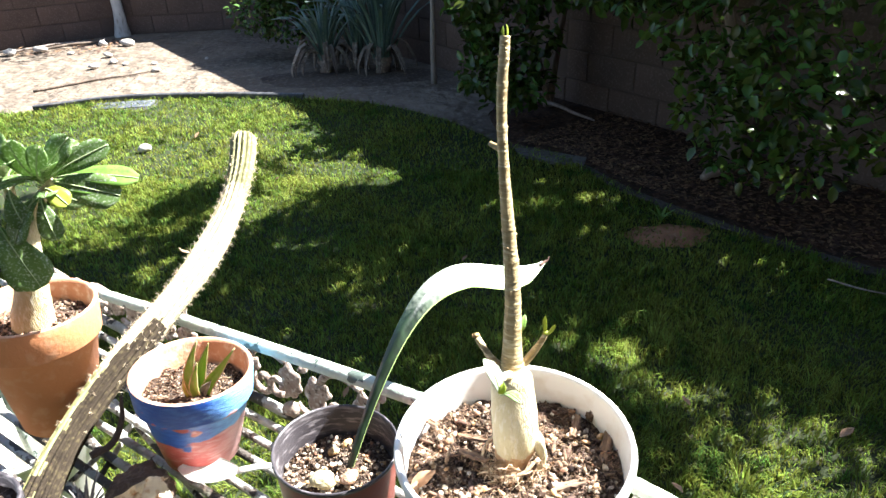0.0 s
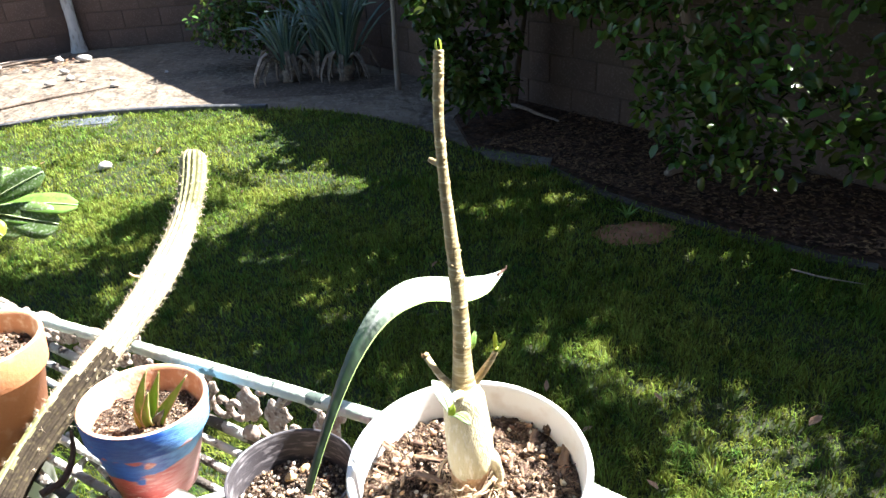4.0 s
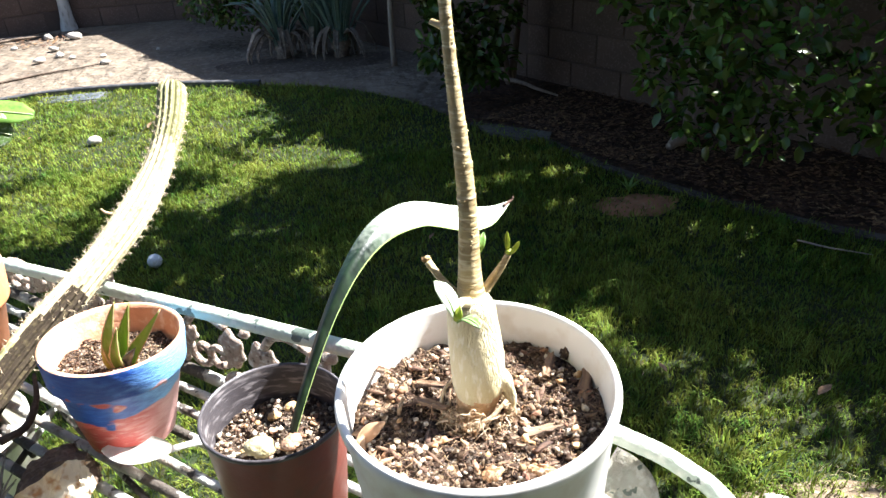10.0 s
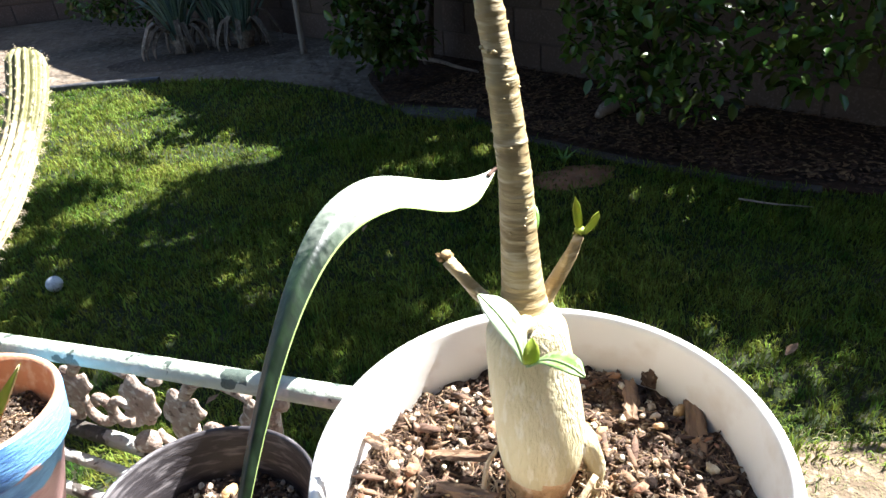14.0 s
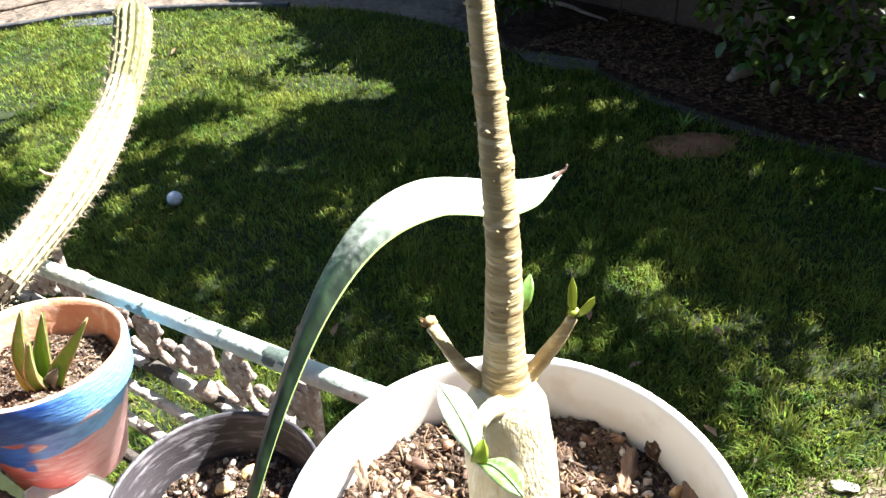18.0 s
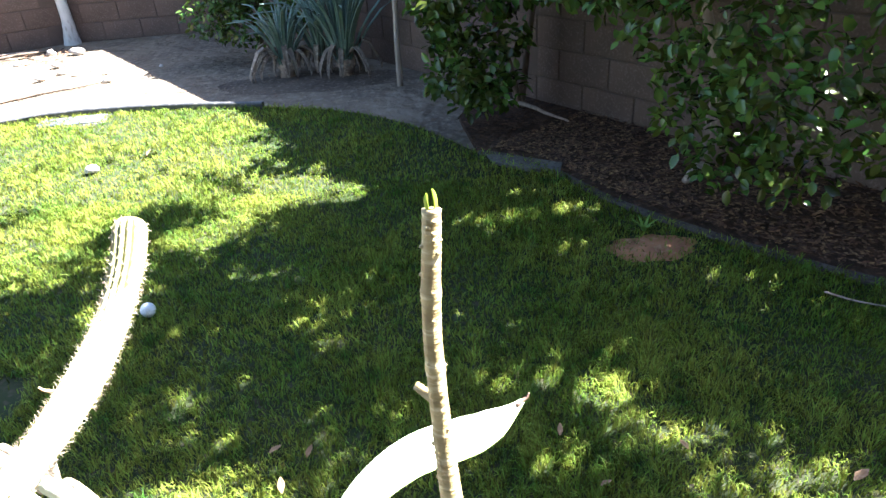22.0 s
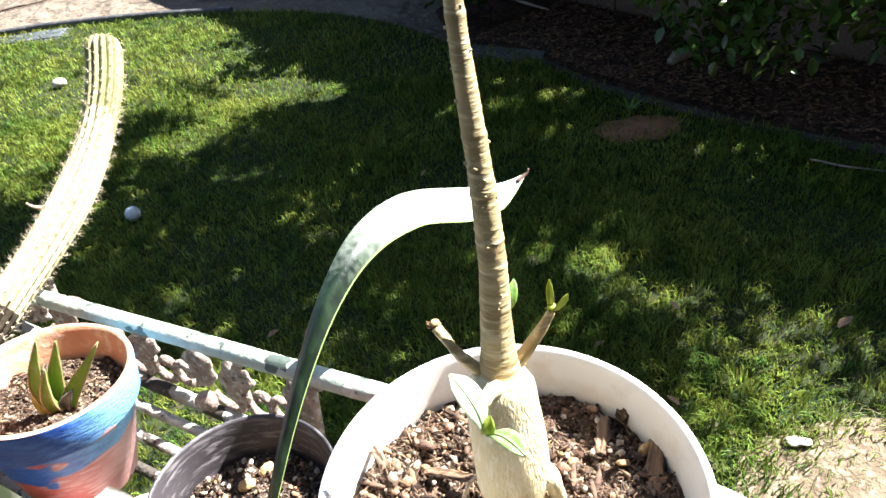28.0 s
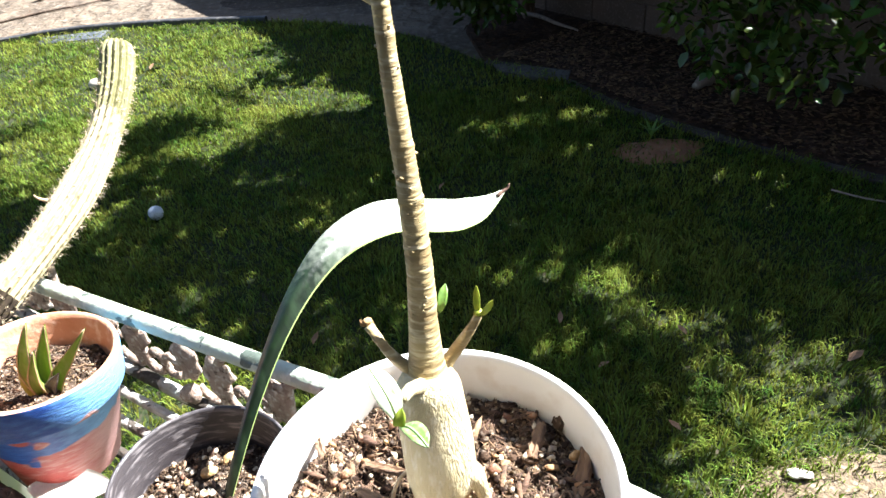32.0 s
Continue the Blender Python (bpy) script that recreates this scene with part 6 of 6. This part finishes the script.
part("loop", tube(smooth_path(tp((-0.395, 0.665, 1.013), (-0.385, 0.66, 1.024), (-0.377, 0.663, 1.014), (-0.384, 0.668, 1.008)), 14), 0.002, 7), M["root"], leafy, "curled dry root on the soil")

# leaning column cactus
CB = Vector((-0.388, 0.558, 0.891))
cactus = thing("column_cactus", "long ribbed column cactus leaning over the rail, pale-spined", "cactus", pose(*CB))
CC = [Vector(p) for p in ((-0.388, 0.558, 0.891), (-0.372, 0.714, 0.959), (-0.2839, 0.7826, 0.9766), (-0.2322, 0.9242, 1.0304), (-0.2483, 1.024, 1.1429))]


def cactus_at(u):
    if u < 0:
        return CC[0] + (CC[0] - CC[1]).normalized() * (-u) * 0.6 - CB
    return sum((math.comb(4, k) * u ** k * (1 - u) ** (4 - k) * CC[k] for k in range(5)), Vector()) - CB


NC = 90
axis = [cactus_at(-0.1 + 1.045 * i / (NC - 1)) for i in range(NC)]
cr = [0.0178 * (0.93 + 0.05 * math.sin(i * 0.23)) for i in range(NC)]
tip_dir = (axis[-1] - axis[-4]).normalized()
for k, f in ((1, 0.97), (2, 0.88), (3, 0.7), (4, 0.42), (5, 0.1)):
    axis.append(axis[NC - 1] + tip_dir * 0.0165 * math.sin(k / 5 * math.pi / 2) * 0.9)
    cr.append(0.0168 * f)
body = part("body", tube(axis, cr, 120, ribs=15, rib_depth=0.24), [M["cactus"], M["cactus_shade"], M["cactus_pale"]], cactus)
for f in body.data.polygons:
    # Middle stretch gets pale skin, painting in the glare of full sun.
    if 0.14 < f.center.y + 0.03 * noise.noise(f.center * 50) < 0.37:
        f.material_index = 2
    # Paint the shade into the skin of the low right flank.
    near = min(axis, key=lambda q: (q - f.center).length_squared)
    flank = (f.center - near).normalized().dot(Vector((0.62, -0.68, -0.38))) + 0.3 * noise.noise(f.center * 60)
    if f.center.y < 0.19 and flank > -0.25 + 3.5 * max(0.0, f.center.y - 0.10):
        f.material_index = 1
sv, sf = [], []
srng = np.random.default_rng(77)
up = Vector((0.137, 0.211, 0.968))
side = None
for i in range(len(axis)):
    t = (axis[min(i + 1, len(axis) - 1)] - axis[max(i - 1, 0)]).normalized()
    side = t.cross(up).normalized() if side is None else (side - t * side.dot(t)).normalized()
    over = t.cross(side)
    if i > NC + 1 or (i < 26 and i % 3):
        continue
    for rib in range(15):
        if (i + rib) % 2:
            continue
        a = 2 * math.pi * rib / 15
        out = side * math.cos(a) + over * math.sin(a)
        root = axis[i] + out * cr[i] * 1.10
        # Fewer pale spines over the flank painted as shade.
        if i < 34 and out.dot(Vector((0.62, -0.68, -0.38))) > -0.15 and (i + 3 * rib) % 5:
            continue
        for _ in range(9):
            d = (out + side * srng.uniform(-1, 1) * 0.9 + over * srng.uniform(-1, 1) * 0.9 + t * srng.uniform(-0.9, 0.9)).normalized()
            L = srng.uniform(0.003, 0.0095) * (0.6 if i > NC - 6 else 1.0)
            w = d.orthogonal().normalized() * 0.00019
            w2 = d.cross(w)
            n0 = len(sv)
            sv += [root + w, root - w * 0.5 + w2 * 0.87, root - w * 0.5 - w2 * 0.87, root + d * L]
            sf += [(n0, n0 + 1, n0 + 3), (n0 + 1, n0 + 2, n0 + 3), (n0 + 2, n0, n0 + 3)]
tagged(cloud("spine", np.array([v[:] for v in sv]), np.array(sf), M["spine"], cactus), "short pale spines", "", "", "stuff")
p = cactus_at(0.60)
part("tuft", tube(smooth_path([p + Vector((-0.020, 0, 0.008)), p + Vector((-0.027, -0.002, 0.012)), p + Vector((-0.030, -0.003, 0.017))], 8), even([0.002, 0.001], 8), 6), M["root"], cactus, "dry tuft on the flank")
cpot = thing("dark_pot", "small dark pot holding the leaning cactus", "plant pot", pose(-0.405, 0.475, seat_z(-0.405) + 0.006))
part("pot", lathe([(0, 0), (0.04, 0), (0.052, 0.075), (0.055, 0.076), (0.055, 0.088), (0.051, 0.088), (0.05, 0.07), (0, 0.066)], 40), M["black_pot"], cpot)
part("soil", soil_top(0.05, 0.074, 8, 0.003, 6, 30), M["potting"], cpot)

# stone, spoon, dry stalks
stone = thing("agate_stone", "broken agate stone, cream crystal face in a brown rind", "rock", pose(-0.288, 0.575, seat_z(-0.29) + 0.005, 0, 0, 0))
SO = Vector((-0.288, 0.575, seat_z(-0.29) + 0.005))
front = [(-0.338, 0.553, 0.856), (-0.300, 0.545, 0.856), (-0.262, 0.553, 0.858), (-0.2555, 0.567, 0.868), (-0.262, 0.574, 0.893), (-0.274, 0.569, 0.899), (-0.300, 0.562, 0.886), (-0.328, 0.557, 0.871)]
back = [(-0.336, 0.566, 0.856), (-0.310, 0.596, 0.856), (-0.280, 0.606, 0.857), (-0.262, 0.592, 0.862), (-0.266, 0.584, 0.890), (-0.290, 0.601, 0.892), (-0.308, 0.592, 0.889), (-0.327, 0.578, 0.880)]
bm = bmesh.new()
hull = [bm.verts.new(Vector(p) - SO) for p in front + back]
bmesh.ops.convex_hull(bm, input=hull)
bmesh.ops.triangulate(bm, faces=bm.faces[:])
bmesh.ops.subdivide_edges(bm, edges=bm.edges[:], cuts=7, use_grid_fill=True)
bm.normal_update()
for f in bm.faces:
    n_ = f.normal
    f.material_index = 1 if n_.y * -0.8 + n_.x * 0.55 + 0.15 * noise.noise(f.calc_center_median() * 90) > 0.33 else 0
for v in bm.verts:
    v.co += v.normal * (0.0028 * noise.noise(v.co * 70) + 0.0016 * noise.cell(v.co * 190))
part("rock", bm, [M["rind"], M["quartz"]], stone, smooth=False)

spoon = thing("spoon", "worn stainless steel spoon lying against the pot", "spoon", pose(-0.219, 0.590, 0.8850, 2, 9, 3))
bm = bmesh.new()
nu, nv = 22, 14
grid = []
for i in range(nu + 1):
    u = i / nu
    x = -0.034 + 0.066 * u
    half = 0.0200 * (max(0.0, math.sin(math.pi * (0.02 + 0.955 * u))) ** (0.85 - 0.2 * u)) * (1.0 - 0.12 * u)
    grid.append([bm.verts.new((x, half * (2 * j / nv - 1), -0.008 * (1 - (2 * j / nv - 1) ** 2) * math.sin(math.pi * min(1, u * 0.98 + 0.01)))) for j in range(nv + 1)])
for i in range(nu):
    for j in range(nv):
        bm.faces.new((grid[i][j], grid[i + 1][j], grid[i + 1][j + 1], grid[i][j + 1]))
bmesh.ops.solidify(bm, geom=bm.faces[:], thickness=0.0011)
part("bowl", bm, M["steel"], spoon)
bm = bmesh.new()
prev = None
for i in range(16):
    u = i / 15
    x, z, w = 0.031 + 0.105 * u, 0.012 * math.sin(math.pi * min(1, u * 1.3)) * 0.9, 0.0042 + 0.0016 * u - 0.001 * math.sin(math.pi * u)
    ring = [bm.verts.new((x, w * a, z + b)) for a, b in ((-1, -0.0009), (1, -0.0009), (1, 0.0009), (-1, 0.0009))]
    if prev:
        for k in range(4):
            bm.faces.new((prev[k], prev[(k + 1) % 4], ring[(k + 1) % 4], ring[k]))
    else:
        bm.faces.new(ring[::-1])
    prev = ring
bm.faces.new(prev)
bmesh.ops.recalc_face_normals(bm, faces=bm.faces)
part("handle", bm, M["steel"], spoon)
part("dry_arm", tube([p - CB for p in smooth_path([(-0.352, 0.600, 0.900), (-0.336, 0.618, 0.900), (-0.330, 0.640, 0.915), (-0.331, 0.655, 0.938)], 18)], even([0.0042, 0.004, 0.0032, 0.0016], 18), 10, rough=0.25), M["dry_stalk"], cactus, "withered brown side arm")
spiky = thing("dried_spiky_plant", "dried grey spiky rosette beside the cactus", "plant", pose(-0.338, 0.545, seat_z(-0.34) + 0.01))
for k in range(22):
    a = RNG.uniform(0, 6.28)
    L = RNG.uniform(0.025, 0.05)
    d = Vector((math.cos(a) * 0.55, math.sin(a) * 0.55, RNG.uniform(0.4, 1.0))) * L
    part("leaf", leaf_bm(smooth_path([(0, 0, 0), d * 0.5 + Vector((0, 0, 0.004)), d], 6), even([0.0025, 0.002, 0.0003], 6), (d.x, d.y, -d.z), 0.5, 0.0008), M["grey_spike"], spiky)
bucket = thing("cream_bucket", "cream plastic bucket standing in the grass behind the bench", "bucket", pose(-1.02, 1.28, 0.0))
part("body", lathe([(0, 0), (0.12, 0), (0.125, 0.006), (0.15, 0.30), (0.156, 0.302), (0.156, 0.315), (0.148, 0.315), (0.146, 0.30), (0.12, 0.02), (0, 0.015)], 56), M["bucket"], bucket)
